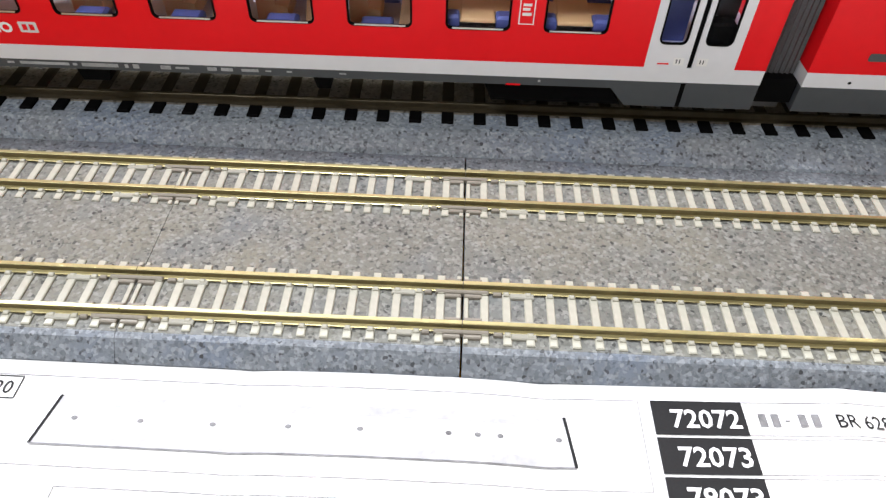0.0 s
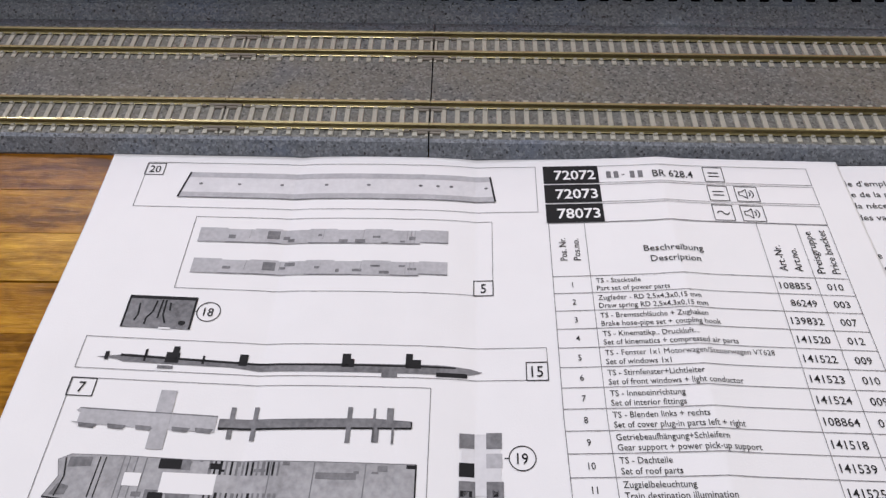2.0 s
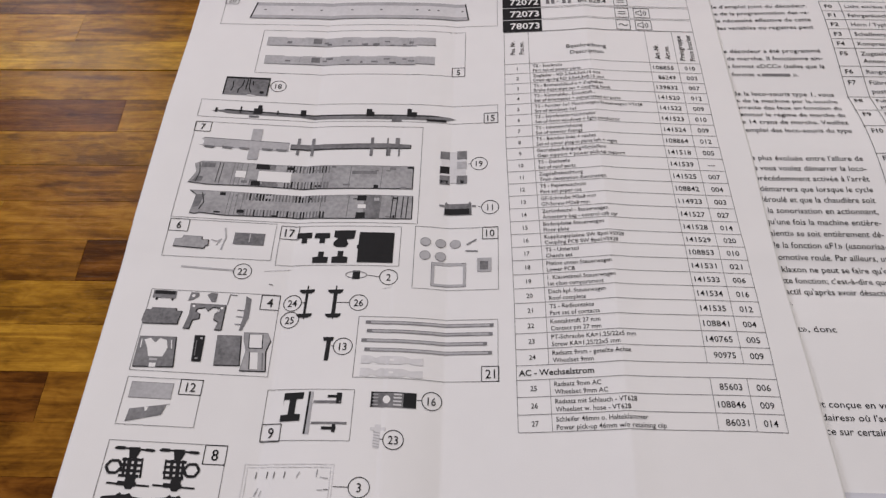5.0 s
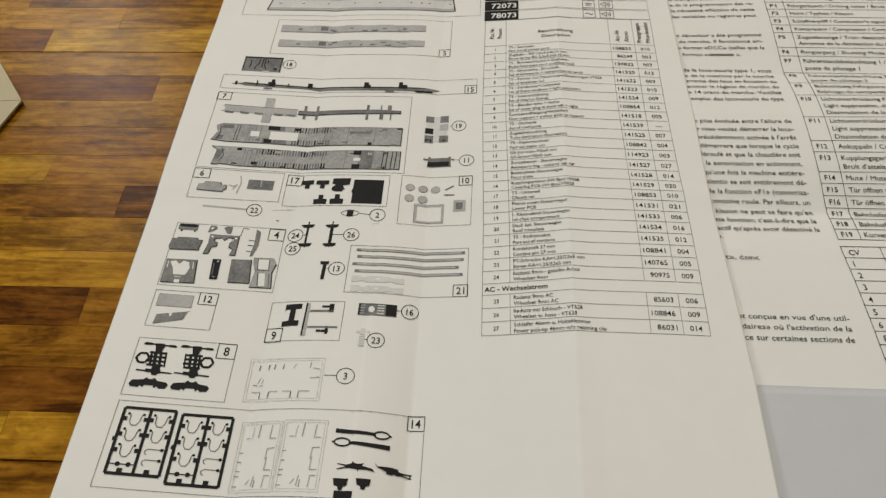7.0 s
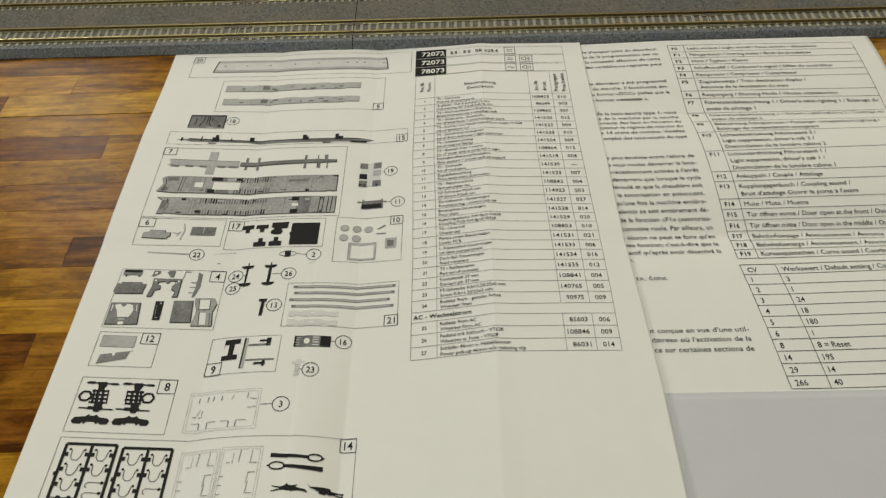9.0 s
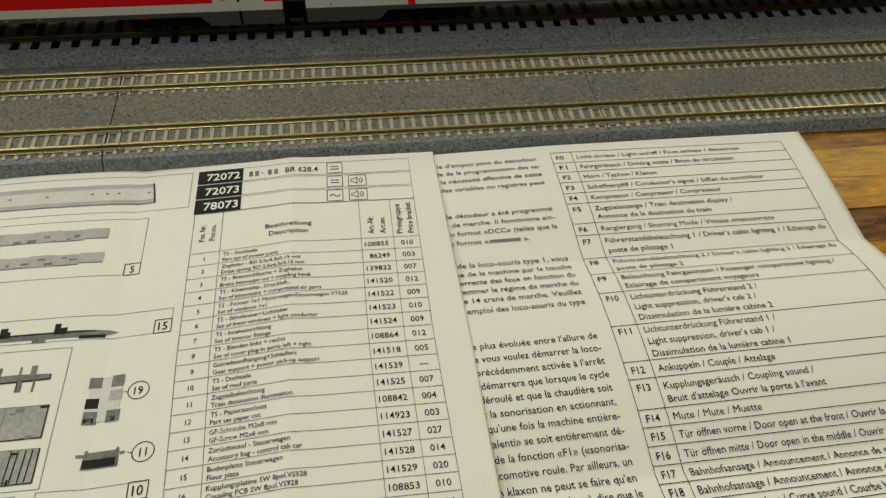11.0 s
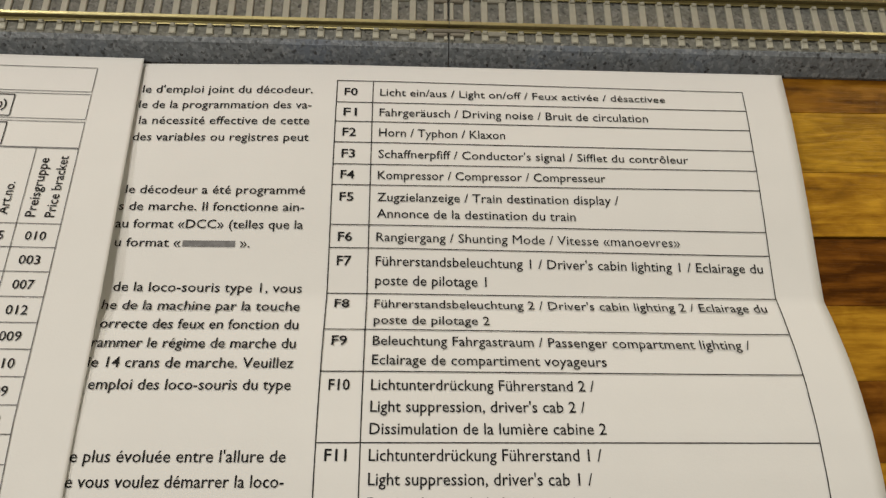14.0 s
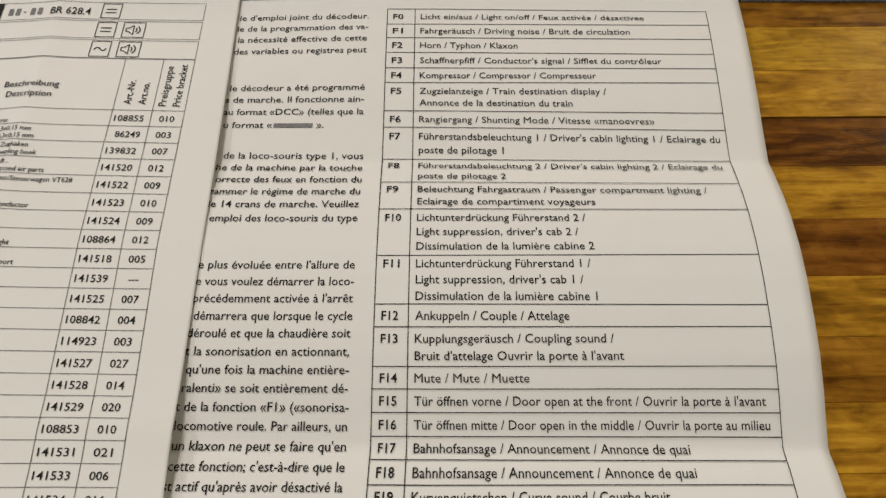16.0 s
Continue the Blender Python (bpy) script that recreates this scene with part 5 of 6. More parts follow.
def hose_sprue(b, label="black printed figure of a sprue with hoses"):
    """Two by three hoses on a black frame."""
    p = on_left(label=label)
    w = 0.95
    p.edging(*b, INK, w)
    xm = (b[0] + b[1]) / 2 + 0.2
    p.line([(xm, b[2]), (xm, b[3])], INK, w)
    for k, v in enumerate((0.84, 0.6, 0.36)):
        for c0, c1, last in ((b[0], xm, False), (xm, b[1], k == 2)):
            y = b[2] + v * (b[3] - b[2])
            if last:
                for dy in (0.5, -2.8):
                    p.line([(c1 - 0.6, y + dy), (c0 + 2.4, y + dy + 0.1), (c0 + 1.5, y + dy - 0.5), (c0 + 1.7, y + dy - 1.4), (c0 + 2.3, y + dy - 1.6)], INK_GREY, 0.26)
                    p.dot(c1 - 1.2, y + dy, 0.5, 0.5, INK, 1)
                continue
            m = (c0 + c1) / 2
            p.line([(m - 2.4, y + 1.4), (m - 1.7, y + 1.2), (m - 1.6, y - 1.2), (m - 0.8, y - 2.2), (m + 0.6, y - 2.2), (m + 1.4, y - 1.0), (m + 1.8, y + 1.1), (m + 2.5, y + 1.3)], INK_GREY, 0.28)
            p.rect(c0 + 0.3, c0 + 1.5, y - 0.9, y + 0.4, INK, 1).rect(c1 - 1.5, c1 - 0.3, y - 0.9, y + 0.4, INK, 1)
            p.dot(m - 2.3, y + 1.4, 0.4, 0.4, INK, 1).dot(m + 2.3, y + 1.3, 0.4, 0.4, INK, 1)
    y = b[2] + 0.14 * (b[3] - b[2])
    for u in (0.18, 0.38):
        p.dot(b[0] + u * (b[1] - b[0]), y, 0.75, 0.7, INK, 1)
    p.line([(b[0], y), (xm, y)], INK, 0.3)
    for u in (0.25, 0.75):
        x = b[0] + u * (b[1] - b[0])
        p.rect(x - 0.8, x + 0.8, b[2], b[2] + 1.7, INK, 1)
    p.rect(b[0] - 1.0, b[0], b[2] + 0.48 * (b[3] - b[2]), b[2] + 0.54 * (b[3] - b[2]), INK, 1)
    p.done()


hose_sprue((-76.5, -60.6, -235.0, -214.4))
hose_sprue((-58.4, -42.6, -236.8, -215.2))
hose_sprue((-76.2, -62.6, -266.5, -245.4))

# 14: levers and couplings
p = on_left(label="black printed figures of couplings")
p.fill([(-8.4, -218.2), (4.0, -218.9), (4.0, -219.8), (-8.4, -219.6)], INK).ring(5.8, -219.5, 2.3, 1.1, INK, 0.5).line([(8.1, -219.5), (8.8, -219.6)], INK, 0.5)
p.fill([(-4.0, -222.0), (8.6, -222.4), (8.6, -223.9), (-4.0, -223.0)], INK).ring(-6.0, -222.4, 2.4, 1.2, INK, 0.5).line([(-8.4, -222.4), (-9.2, -222.4)], INK, 0.5)
C1 = [(320, 318), (365, 323), (395, 318), (402, 306), (410, 315), (430, 318), (462, 312), (450, 325), (480, 330), (505, 335), (520, 350), (495, 345), (470, 342), (435, 345), (432, 355), (428, 345), (395, 342), (365, 340), (322, 349), (320, 345), (362, 333), (362, 329), (322, 323)]
C2 = [(512, 302), (530, 320), (555, 318), (600, 318), (635, 322), (640, 335), (708, 342), (706, 348), (662, 346), (662, 349), (706, 358), (704, 364), (650, 352), (630, 355), (620, 348), (605, 355), (575, 350), (580, 343), (550, 330), (530, 325)]
for pts in (C1, C2):
    p.fill([(-6.6 + (u - 320) * 0.0575, -228.1 - (v - 305) * 0.062) for u, v in pts], INK)
for b in ((-7.2, -2.6, -236.8, -233.4), (-0.4, 4.0, -236.3, -233.1)):
    p.within(b, INK, [(0.1, 0.4), (0.35, 0.3), (0.4, 0), (0.65, 0), (0.7, 0.3), (0.95, 0.4), (1, 1), (0, 1)])
p.rect(-6.4, -1.0, -240.4, -237.0, INK)
p.done()

# 1: comb and sprue
p = on_left(label="black printed figure of a sprue with pins")
p.line([(-62.6, -253.6), (-62.0, -245.6), (-50.8, -246.0), (-52.4, -253.8)], INK, 0.7)
p.dot(-56.4, -245.2, 0.6, 0.6, INK, 1)
for k in range(5):
    p.line([(-60.6 + k * 2.1, -246.0), (-60.9 + k * 2.1, -248.6)], INK_GREY, 0.4)
for y in (-250.6, -253.4):
    p.line([(-62.2, y), (-59.6, y)], INK, 0.5).line([(-52.4, y - 0.1), (-54.6, y)], INK, 0.5)
p.edging(-62.8, -51.0, -266.0, -258.0, INK, 0.8)
for x in (-61.0, -55.2):
    p.edging(x, x + 4.2, -257.4, -254.6, INK_GREY, 0.3).edging(x, x + 4.2, -262.0, -259.0, INK_GREY, 0.3)
p.line([(-56.8, -266.0), (-56.8, -255.0)], INK, 0.8)
p.done()

# 27: power pick-up
p = on_left(label="dark printed figure of a power pick-up shoe")
b = (-32.4, -1.4, -257.0, -249.0)
p.within(b, INK, [(0.02, 0.05), (0.5, 0.12), (0.94, 0.1), (1.0, 0.3), (0.98, 0.42), (0.86, 0.25), (0.8, 0.25), (0.7, 0.5), (0.22, 0.45), (0.14, 0.22), (0.06, 0.3), (0.0, 0.25)])
p.path(b, INK_LIGHT, [(0.2, 0.45), (0.4, 0.75)], 0.8).path(b, INK_LIGHT, [(0.84, 0.4), (0.7, 0.78)], 0.8)
p.cell(b, 0.4, 0.68, 0.68, 0.95, INK_GREY, 1).cell(b, 0.46, 0.6, 0.66, 0.98, INK, 2)
p.path(b, INK_GREY, [(0.04, 0.5), (0.16, 0.46)], 0.3).path(b, INK_GREY, [(0.84, 0.5), (0.98, 0.6)], 0.3)
p.done()

# the table of spare parts
p = on_left("printed_table")
ROWS = [-24.0, -41.5] + [-41.5 - 5.15 * k for k in range(1, 25)] + [-169.6, -174.8, -180.0, -185.1]
for y in ROWS:
    p.line([(33.5, y), (107.8, y)], INK_GREY, 0.17)
for x in (33.5, 107.8):
    p.line([(x, -24.0), (x, -185.1)], INK_GREY, 0.17)
for x in (43.0, 88.6, 99.2):
    p.line([(x, -24.0), (x, -165.1)], INK_GREY, 0.15).line([(x, -169.6), (x, -185.1)], INK_GREY, 0.15)
for k, y in enumerate((-3.2, -10.3, -17.4)):
    p.edging(33.1, 107.8, y - 6.4, y, INK_GREY, 0.15)
    p.rect(33.1, 48.6, y - 6.5, y + 0.1, INK, 1)
for x, y in ((78.2, -3.7), (78.1, -10.8), (78.0, -17.9)):
    p.edging(x, x + 5.4, y - 5.4, y, INK, 0.22)
    if y > -12:
        p.line([(x + 1.2, y - 2.1), (x + 4.2, y - 2.1)], INK, 0.32).line([(x + 1.2, y - 3.4), (x + 4.2, y - 3.4)], INK, 0.32)
    else:
        p.line([(x + 1.0, y - 3.0), (x + 1.6, y - 2.2), (x + 2.3, y - 2.3), (x + 3.1, y - 3.2), (x + 3.8, y - 3.3), (x + 4.4, y - 2.6)], INK, 0.34)
for y in (-10.8, -17.9):
    x = 85.6
    p.edging(x, x + 6.2, y - 5.4, y, INK, 0.22)
    p.line([(x + 0.9, y - 3.3), (x + 0.9, y - 2.0), (x + 1.7, y - 2.0), (x + 3.0, y - 1.0), (x + 3.0, y - 4.4), (x + 1.7, y - 3.3), (x + 0.9, y - 3.3)], INK, 0.26)
    for r in (1.0, 1.9):
        p.line([(x + 3.0 + r * math.cos(a), y - 2.7 + r * 0.95 * math.sin(a)) for a in (-0.9, -0.45, 0, 0.45, 0.9)], INK, 0.32)
p.done()
p = on_left("printed_text")
for s, y in (("72072", -8.3), ("72073", -15.4), ("78073", -22.5)):
    p.text(s, 41.9, y, 3.6, PAPER, 11.6, "m", bold=0.022, lift=3)
for x in (50.8, 52.9, 57.4, 59.6):
    p.rect(x, x + 1.3, -7.9, -5.4, INK_GREY)
p.rect(55.1, 55.9, -6.9, -6.6, INK_GREY)
p.text("BR 628.4", 63.6, -8.0, 2.7, INK, 11.4)
p.text("Pos. Nr.", 37.6, -36.5, 1.9, INK, turn=90, width=7.4).text("Pos.no.", 41.0, -36.5, 1.9, INK, turn=90, width=7.0)
p.text("Beschreibung", 65.0, -34.2, 2.0, INK, 15.2, "m").text("Description", 65.0, -37.6, 2.0, INK, 12.6, "m")
p.text("Art.-Nr.", 93.0, -39.6, 2.1, INK, turn=90, width=8.2).text("Art.no.", 96.9, -39.6, 2.1, INK, turn=90, width=7.4)
p.text("Preisgruppe", 102.4, -40.0, 2.1, INK, turn=90, width=13.6).text("Price bracket", 106.2, -40.0, 2.1, INK, turn=90, width=14.2)
p.done()


def table_row(n, y, german, english, article, price):
    p = on_left("printed_text")
    p.text(n, 38.3, y - 3.4, 1.6, INK, align="m").text(german, 44.2, y - 2.25, 1.5, INK).text(english, 44.2, y - 4.55, 1.5, INK)
    p.text(article, 97.4, y - 3.6, 2.0, INK, 1.3 * len(article), "r").text(price, 103.5, y - 3.6, 2.0, INK, 4.0 if price != "---" else 2.4, "m")
    p.done()


table_row("1", -41.50, "TS - Steckteile", "Part set of power parts", "108855", "010")
table_row("2", -46.65, "Zugfeder - RD 2,5x4,3x0,15 mm", "Draw spring RD 2,5x4,3x0,15 mm", "86249", "003")
table_row("3", -51.80, "TS - Bremsschläuche + Zughaken", "Brake hose-pipe set + coupling hook", "139832", "007")
table_row("4", -56.95, "TS - Kinematikp., Druckluft...", "Set of kinematics + compressed air parts", "141520", "012")
table_row("5", -62.10, "TS - Fenster 1x1 Motorwagen/Steuerwagen VT628", "Set of windows 1x1", "141522", "009")
table_row("6", -67.25, "TS - Stirnfenster+Lichtleiter", "Set of front windows + light conductor", "141523", "010")
table_row("7", -72.40, "TS - Inneneinrichtung", "Set of interior fittings", "141524", "009")
table_row("8", -77.55, "TS - Blenden links + rechts", "Set of cover plug-in parts left + right", "108864", "012")
table_row("9", -82.70, "Getriebeaufhängung+Schleifern", "Gear support + power pick-up support", "141518", "005")
table_row("10", -87.85, "TS - Dachteile", "Set of roof parts", "141539", "---")
table_row("11", -93.00, "Zugzielbeleuchtung", "Train destination illumination", "141525", "007")
table_row("12", -98.15, "TS - Papierzuschnitt", "Part set paper cut", "108842", "004")
table_row("13", -103.30, "GF-Schraube M2x8 mm", "GF-Screw M2x8 mm", "114923", "003")
table_row("14", -108.45, "Zurüstbeutel - Steuerwagen", "Accessory bag - control cab car", "141527", "027")
table_row("15", -113.60, "Bodenplatte Steuerwagen", "Floor plate", "141528", "014")
table_row("16", -118.75, "Kupplungsplatine SW 8pol.VS928", "Coupling PCB SW 8pol.VS928", "141529", "020")
table_row("17", -123.90, "TS - Unterteil", "Chassis set", "108853", "010")
table_row("18", -129.05, "Platine unten Steuerwagen", "Lower PCB", "141531", "021")
table_row("19", -134.20, "1. Klasseabteil Steuerwagen", "1st class compartment", "141533", "006")
table_row("20", -139.35, "Dach kpl. Steuerwagen", "Roof complete", "141534", "016")
table_row("21", -144.50, "TS - Radkontakte", "Part set of contacts", "141535", "012")
table_row("22", -149.65, "Kontaktstift 27 mm", "Contact pin 27 mm", "108841", "004")
table_row("23", -154.80, "PT-Schraube KA=1,25/22x5 mm", "Screw KA=1,25/22x5 mm", "140765", "005")
table_row("24", -159.95, "Radsatz 9mm - geteilte Achse", "Wheelset 9mm", "90975", "009")
table_row("25", -169.60, "Radsatz 9mm AC", "Wheelset 9mm AC", "85603", "006")
table_row("26", -174.80, "Radsatz mit Schlauch - VT628", "Wheelset w. hose - VT628", "108846", "009")
table_row("27", -180.00, "Schleifer 46mm o. Halteklammer", "Power pick-up 46mm w/o retaining clip", "86031", "014")
p = on_left("printed_text")
p.text("AC - Wechselstrom", 34.2, -168.3, 1.9, INK, 21.5, bold=0.02)
p.text("Ersatzteile erhalten Sie direkt unter", 33.8, -251.6, 2.0, INK, 33.6).rect(68.2, 79.6, -251.6, -250.3, INK_GREY).text(", bei Ihrem Fachhändler", 79.9, -251.6, 2.0, INK, 20.6)
p.text("oder Ihrer Landesvertretung:", 33.8, -255.6, 2.0, INK, 26.4)
for y, x1 in ((-260.2, 74), (-264.2, 92), (-270.0, 86)):
    p.rect(33.8, x1, y, y + 1.3, INK_GREY)
p.done()

# the list of functions
p = on_right("printed_table")
for y in (-3.2, -9.4, -14.6, -19.9, -25.4, -30.5, -40.1, -45.5, -55.1, -63.9, -72.8, -85.8, -97.8, -103.0, -112.0, -117.0, -122.1, -127.2, -132.0, -136.8, -141.2):
    p.line([(161.0, y), (252.6, y)], INK, 0.2)
for x in (161.0, 169.0, 252.6):
    p.line([(x, -3.2), (x, -141.2)], INK, 0.2)
CV = [-144.1 - 4.72 * k for k in range(12)]
for y in CV:
    p.line([(160.6, y), (251.0, y)], INK, 0.22)
for x in (160.6, 173.9, 251.0):
    p.line([(x, CV[0]), (x, CV[-1])], INK, 0.22)
p.done()


def function_row(name, y, *lines):
    p = on_right()
    p.text(name, 162.7, y, 2.15, INK, 1.0 * len(name) + 0.93, bold=0.012)
    for k, (s, width) in enumerate(lines):
        p.text(s, 170.6, y - 3.98 * k, 2.15, INK, width)
    p.done()


function_row("F0", -7.38, ("Licht ein/aus / Light on/off / Feux activée / désactivee", 63.9))
function_row("F1", -13.08, ("Fahrgeräusch / Driving noise / Bruit de circulation", 59.4))
function_row("F2", -18.32, ("Horn / Typhon / Klaxon", 27.5))
function_row("F3", -23.72, ("Schaffnerpfiff / Conductor's signal / Sifflet du contrôleur", 67.2))
function_row("F4", -29.02, ("Kompressor / Compressor / Compresseur", 48.7))
function_row("F5", -34.38, ("Zugzielanzeige / Train destination display /", 51.1), ("Annonce de la destination du train", 41.7))
function_row("F6", -43.88, ("Rangiergang / Shunting Mode / Vitesse «manoevres»", 63.3))
function_row("F7", -49.38, ("Führerstandsbeleuchtung 1 / Driver's cabin lighting 1 / Eclairage du", 80.2), ("poste de pilotage 1", 22.6))
function_row("F8", -58.59, ("Führerstandsbeleuchtung 2 / Driver's cabin lighting 2 / Eclairage du", 79.2), ("poste de pilotage 2", 22.8))
function_row("F9", -67.44, ("Beleuchtung Fahrgastraum / Passenger compartment lighting /", 73.3), ("Eclairage de compartiment voyageurs", 44.7))
function_row("F10", -76.39, ("Lichtunterdrückung Führerstand 2 /", 41.7), ("Light suppression, driver's cab 2 /", 39.6), ("Dissimulation de la lumière cabine 2", 43.1))
function_row("F11", -88.89, ("Lichtunterdrückung Führerstand 1 /", 41.8), ("Light suppression, driver's cab 1 /", 39.8), ("Dissimulation de la lumière cabine 1", 42.8))
function_row("F12", -101.48, ("Ankuppeln / Couple / Attelage", 35.9))
function_row("F13", -106.59, ("Kupplungsgeräusch / Coupling sound /", 45.8), ("Bruit d'attelage Ouvrir la porte à l'avant", 47.8))
function_row("F14", -115.58, ("Mute / Mute / Muette", 26.1))
function_row("F15", -120.62, ("Tür öffnen vorne / Door open at the front / Ouvrir la porte à l'avant", 79.0))
function_row("F16", -125.73, ("Tür öffnen mitte / Door open in the middle / Ouvrir la porte au milieu", 79.6))
function_row("F17", -130.68, ("Bahnhofsansage / Announcement / Annonce de quai", 61.3))
function_row("F18", -135.48, ("Bahnhofsansage / Announcement / Annonce de quai", 61.6))
function_row("F19", -140.08, ("Kurvenquietschen / Curve sound / Courbe bruit", 55.1))
p = on_right()
p.text("CV", 162.6, CV[0] - 3.6, 2.3, INK, bold=0.012).text("Werkswert / Default setting / Coefficient programmé", 175.6, CV[0] - 3.6, 2.3, INK)
p.text("1", 162.6, CV[1] - 3.6, 2.3, INK).text("3", 175.6, CV[1] - 3.6, 2.3, INK)
p.text("2", 162.6, CV[2] - 3.6, 2.3, INK).text("1", 175.6, CV[2] - 3.6, 2.3, INK)
p.text("3", 162.6, CV[3] - 3.6, 2.3, INK).text("24", 175.6, CV[3] - 3.6, 2.3, INK)
p.text("4", 162.6, CV[4] - 3.6, 2.3, INK).text("18", 175.6, CV[4] - 3.6, 2.3, INK)
p.text("5", 162.6, CV[5] - 3.6, 2.3, INK).text("180", 175.6, CV[5] - 3.6, 2.3, INK)
p.text("6", 162.6, CV[6] - 3.6, 2.3, INK).text("1", 175.6, CV[6] - 3.6, 2.3, INK)
p.text("8", 162.6, CV[7] - 3.6, 2.3, INK).text("8 = Reset", 175.6, CV[7] - 3.6, 2.3, INK)
p.text("14", 162.6, CV[8] - 3.6, 2.3, INK).text("195", 175.6, CV[8] - 3.6, 2.3, INK)
p.text("29", 162.6, CV[9] - 3.6, 2.3, INK).text("14", 175.6, CV[9] - 3.6, 2.3, INK)
p.text("266", 162.6, CV[10] - 3.6, 2.3, INK).text("40", 175.6, CV[10] - 3.6, 2.3, INK)
p.done()


def french(s, x0, x1, y, cap=2.15):
    on_right().text(s, x0, y, cap, INK, x1 - x0).done()


french("le d'emploi joint du décodeur.", 118.2, 155.8, -7.9)
french("le de la programmation des va-", 118.0, 155.8, -12.1)
french("la nécessité effective de cette", 118.6, 155.6, -16.3)
french("des variables ou registres peut", 117.9, 155.7, -20.6)
french(", le décodeur a été programmé", 116.8, 155.8, -33.8)
french("s de marche. Il fonctionne ain-", 117.6, 155.8, -37.9)
french("au format «DCC» (telles que la", 117.5, 155.8, -42.1)
french("u format «", 118.0, 131.2, -46.5)
french("de la loco-souris type 1, vous", 119.2, 156.4, -56.6)
french("he de la machine par la touche", 118.0, 156.4, -60.6)
french("orrecte des feux en fonction du", 118.6, 156.5, -64.5)
french("rammer le régime de marche du", 118.0, 156.4, -68.4)
french("ie 14 crans de marche. Veuillez", 118.2, 156.4, -72.3)
french("emploi des loco-souris du type", 119.2, 156.3, -76.5)
french("e plus évoluée entre l'allure de", 118.6, 156.5, -89.3)
french("e vous voulez démarrer la loco-", 118.6, 156.5, -93.4)
french("précédemment activée à l'arrêt", 118.5, 156.5, -97.5)
french("démarrera que lorsque le cycle", 119.2, 156.6, -101.6)
french("déroulé et que la chaudière soit", 118.3, 156.4, -105.6)
french("t la sonorisation en actionnant,", 118.4, 156.3, -109.7)
french("qu'une fois la machine entière-", 119.0, 156.4, -113.8)
french("ralenti» se soit entièrement dé-", 118.6, 156.4, -117.9)
french("t de la fonction «F1» («sonorisa-", 117.6, 156.7, -122.0)
french("locomotive roule. Par ailleurs, un", 117.8, 156.5, -126.1)
french("un klaxon ne peut se faire qu'en", 117.8, 156.5, -130.3)
french("cette fonction; c'est-à-dire que le", 118.0, 156.6, -134.4)
french("n'est actif qu'après avoir désactivé la", 114.4, 156.5, -138.3)
french("sonorisation.", 107.6, 121.6, -142.4)
french("lent», donc", 114.4, 130.1, -151.8)
french("fut conçue en vue d'une util-", 117.6, 154.6, -174.9)
french("daires» où l'activation de la", 119.4, 154.6, -179.0)
french("ance sur certaines sections de", 116.8, 154.6, -183.1)
on_right().rect(131.6, 142.2, -46.4, -45.0, INK_GREY).text("».", 143.2, -46.5, 2.15, INK, 2.0).done()

# ---- the carton ----
def slab(bm, pts, z0, z1):
    a, c = [bm.verts.new((x, y, z0)) for x, y in pts], [bm.verts.new((x, y, z1)) for x, y in pts]
    for i in range(len(pts)):
        j = (i + 1) % len(pts)
        bm.faces.new((a[i], a[j], c[j], c[i]))
    bm.faces.new(a[::-1])
    bm.faces.new(c)
    bmesh.ops.recalc_face_normals(bm, faces=bm.faces)
    return bm


carton = thing("carton", Matrix.Translation((-0.0018, -0.003, 0)), label="flat cream cardboard carton with an open flap, on the table", category="carton")
part("body", slab(bmesh.new(), [(-164.4, -75.9), (-300, 87.5), (-420, 0), (-330, -80), (-186, -77.2)], 0, 2.5), CARTON, carton)
part("flap", slab(bmesh.new(), [(-164.4, -76.05), (-186, -77.4), (-330, -80.3), (-300, -215), (-195.0, -205), (-172.3, -109.4)], 1.5, 2.42), CARTON, carton, "folded cream flap")

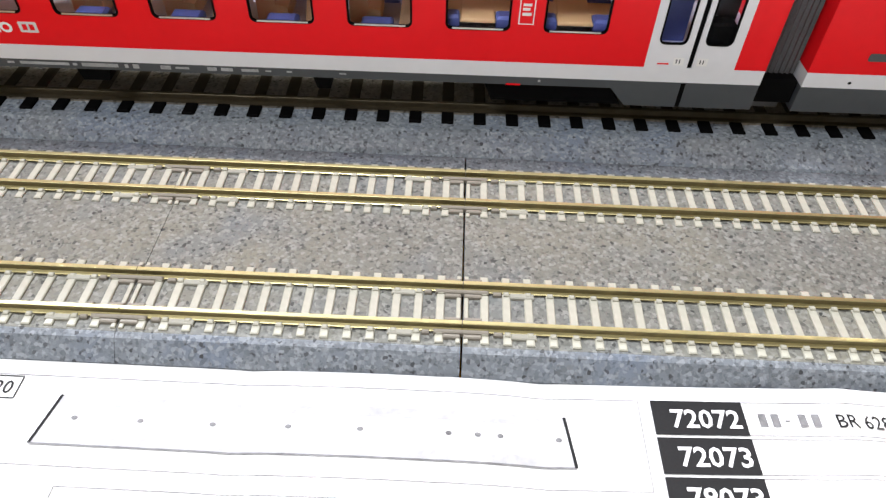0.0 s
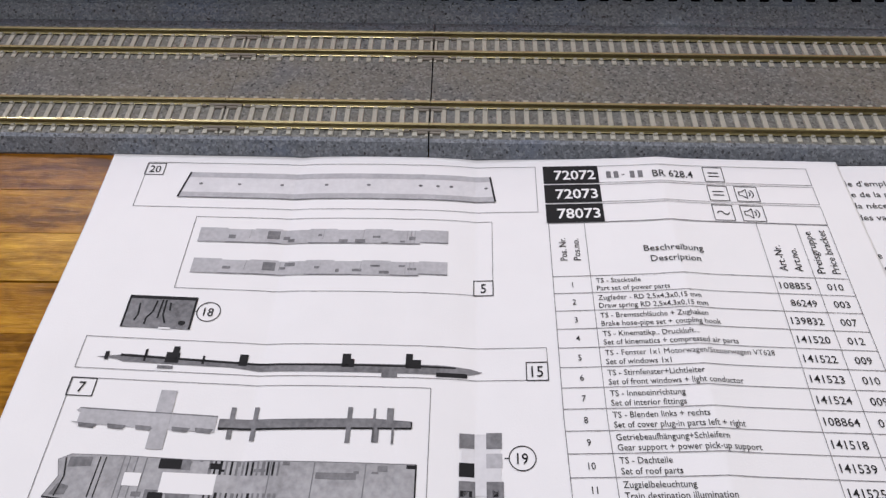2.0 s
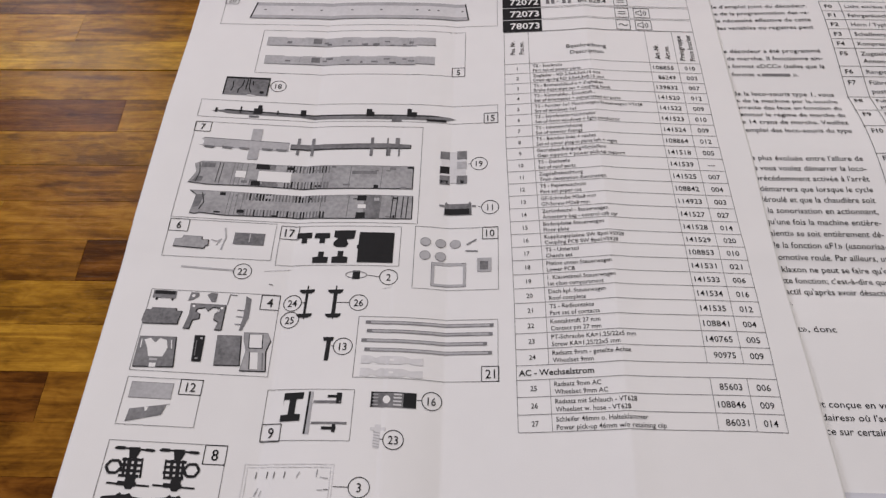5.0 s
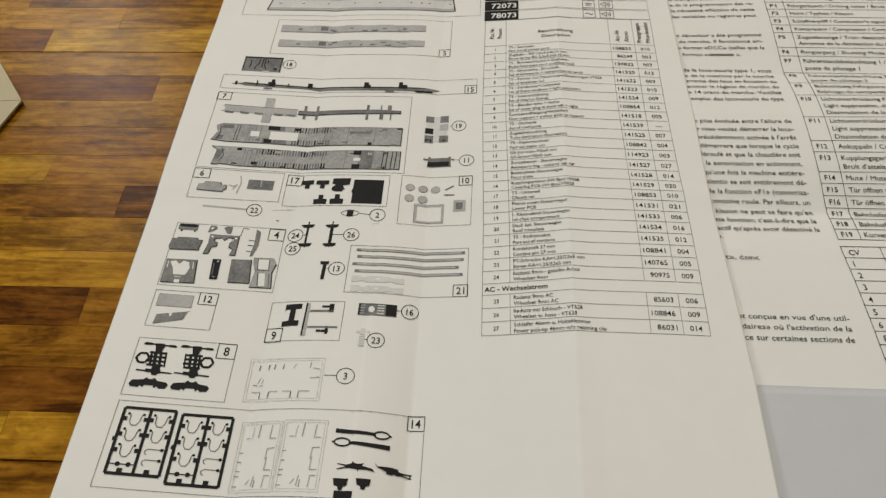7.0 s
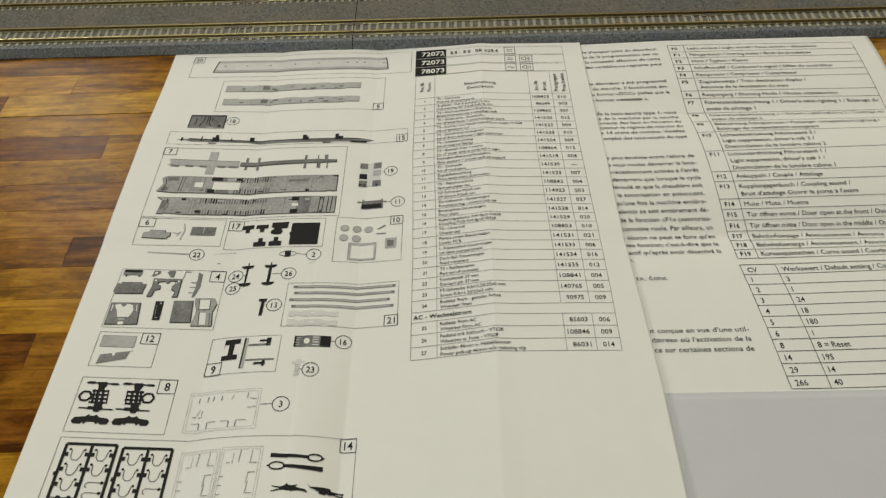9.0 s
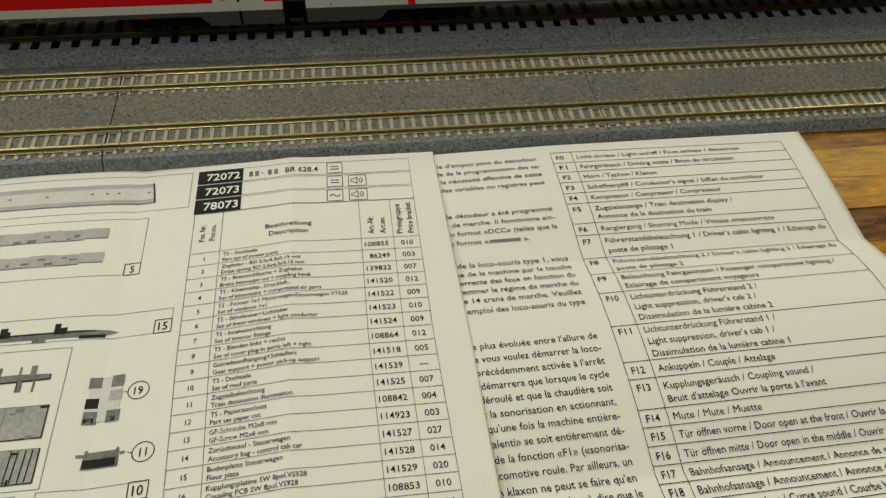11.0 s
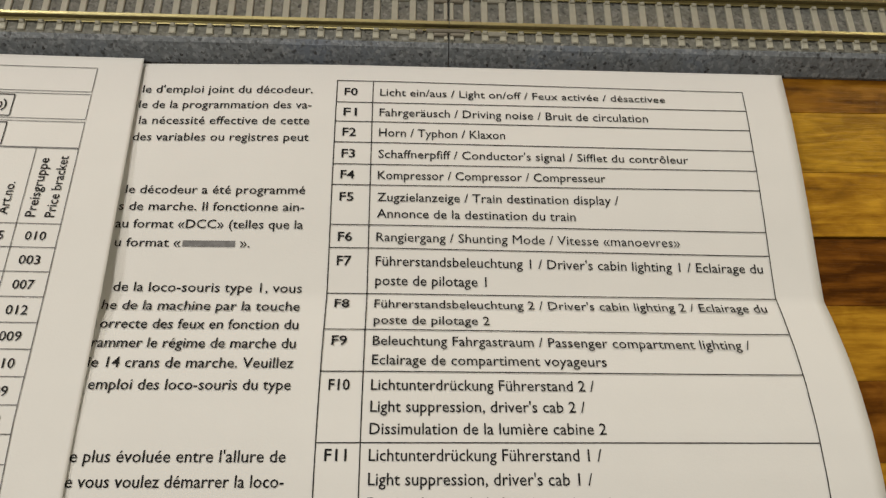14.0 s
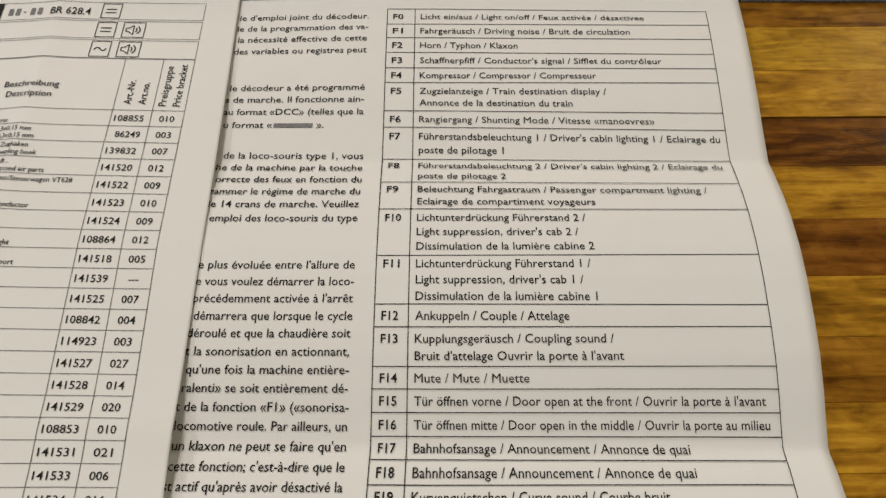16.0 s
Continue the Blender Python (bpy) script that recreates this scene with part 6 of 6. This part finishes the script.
# ---- the table: staves last ----
table = thing("table", pose(0, 0, 0, 0, 0, 0.68), label="oiled hardwood table top of laminated staves", category="table")
T0, T1 = -880.0, 980.0
part("core", box(bmesh.new(), T0, T1, -690, 485, -30, -6), WOOD, table, "wooden core under the staves")
for x in (T0 + 40, T1 - 100):
    for y in (-650, 400):
        part("leg", box(bmesh.new(), x, x + 60, y, y + 60, -750, -30), WOOD, table)
for y in (-640, 430):
    part("apron", box(bmesh.new(), T0 + 100, T1 - 100, y, y + 22, -110, -30), WOOD, table)
rng = random.Random(4)
STAVES = {}
# each row of staves: tone before its joint, the joint, tone after it, tone at the table's other side
ROWS = {31: ("gold", -190, "brown", "brown"), 32: ("gold", -140, "gold", "light"), 33: ("dark", -171, "light", "gold"), 34: ("gold", -240, "gold", "dark"), 35: ("dark", -111, "gold", "gold"),
        36: ("gold", -230, "gold", "dark"), 37: ("gold", -270, "brown", "gold"), 38: ("light", -143, "brown", "brown"), 39: ("brown", -109, "dark", "gold"),
        40: ("light", -260, "gold", "gold"), 41: ("gold", -245, "gold", "brown"), 42: ("dark", -108, "brown", "gold"), 43: ("gold", -220, "brown", "gold"),
        44: ("light", -290, "dark", "brown"), 45: ("light", -120, "gold", "gold"), 46: ("brown", -230, "brown", "brown"), 47: ("light", -102, "dark", "gold")}
for row in range(75):
    y = -43.55 - 15.5 * (row - 33)
    near = ROWS.get(row)
    joints = [near[1], 60 + rng.uniform(-40, 60), 420 + rng.uniform(-60, 120)] if near else [T0 + rng.uniform(40, 150)]
    while joints[0] > T0 + 120:
        joints.insert(0, max(T0 + 20, joints[0] - rng.choice((140, 180, 230, 290))))
    while joints[-1] < T1 - 120:
        joints.append(min(T1, joints[-1] + rng.choice((110, 140, 180, 230, 290))))
    for a, b in zip([T0] + joints, joints + [T1]):
        if b - a < 1:
            continue
        tone = rng.choice(("dark", "brown", "gold", "gold", "light"))
        if near and b <= near[1] + 1 and b > -330:
            tone = near[0]
        elif near and abs(a - near[1]) < 1:
            tone = near[2]
        elif near and 0 < a < 150:
            tone = near[3]
        key = (round(b - a), tone, 0.6 if row in (34, 46) else 0.03)
        if key not in STAVES:
            STAVES[key] = mesh_of(box(bmesh.new(), 0.04, b - a - 0.04, 0.03, 15.5 - key[2], -6, 0, 0.06), WOODS[tone])
        piece("stave", STAVES[key], table, a, y)
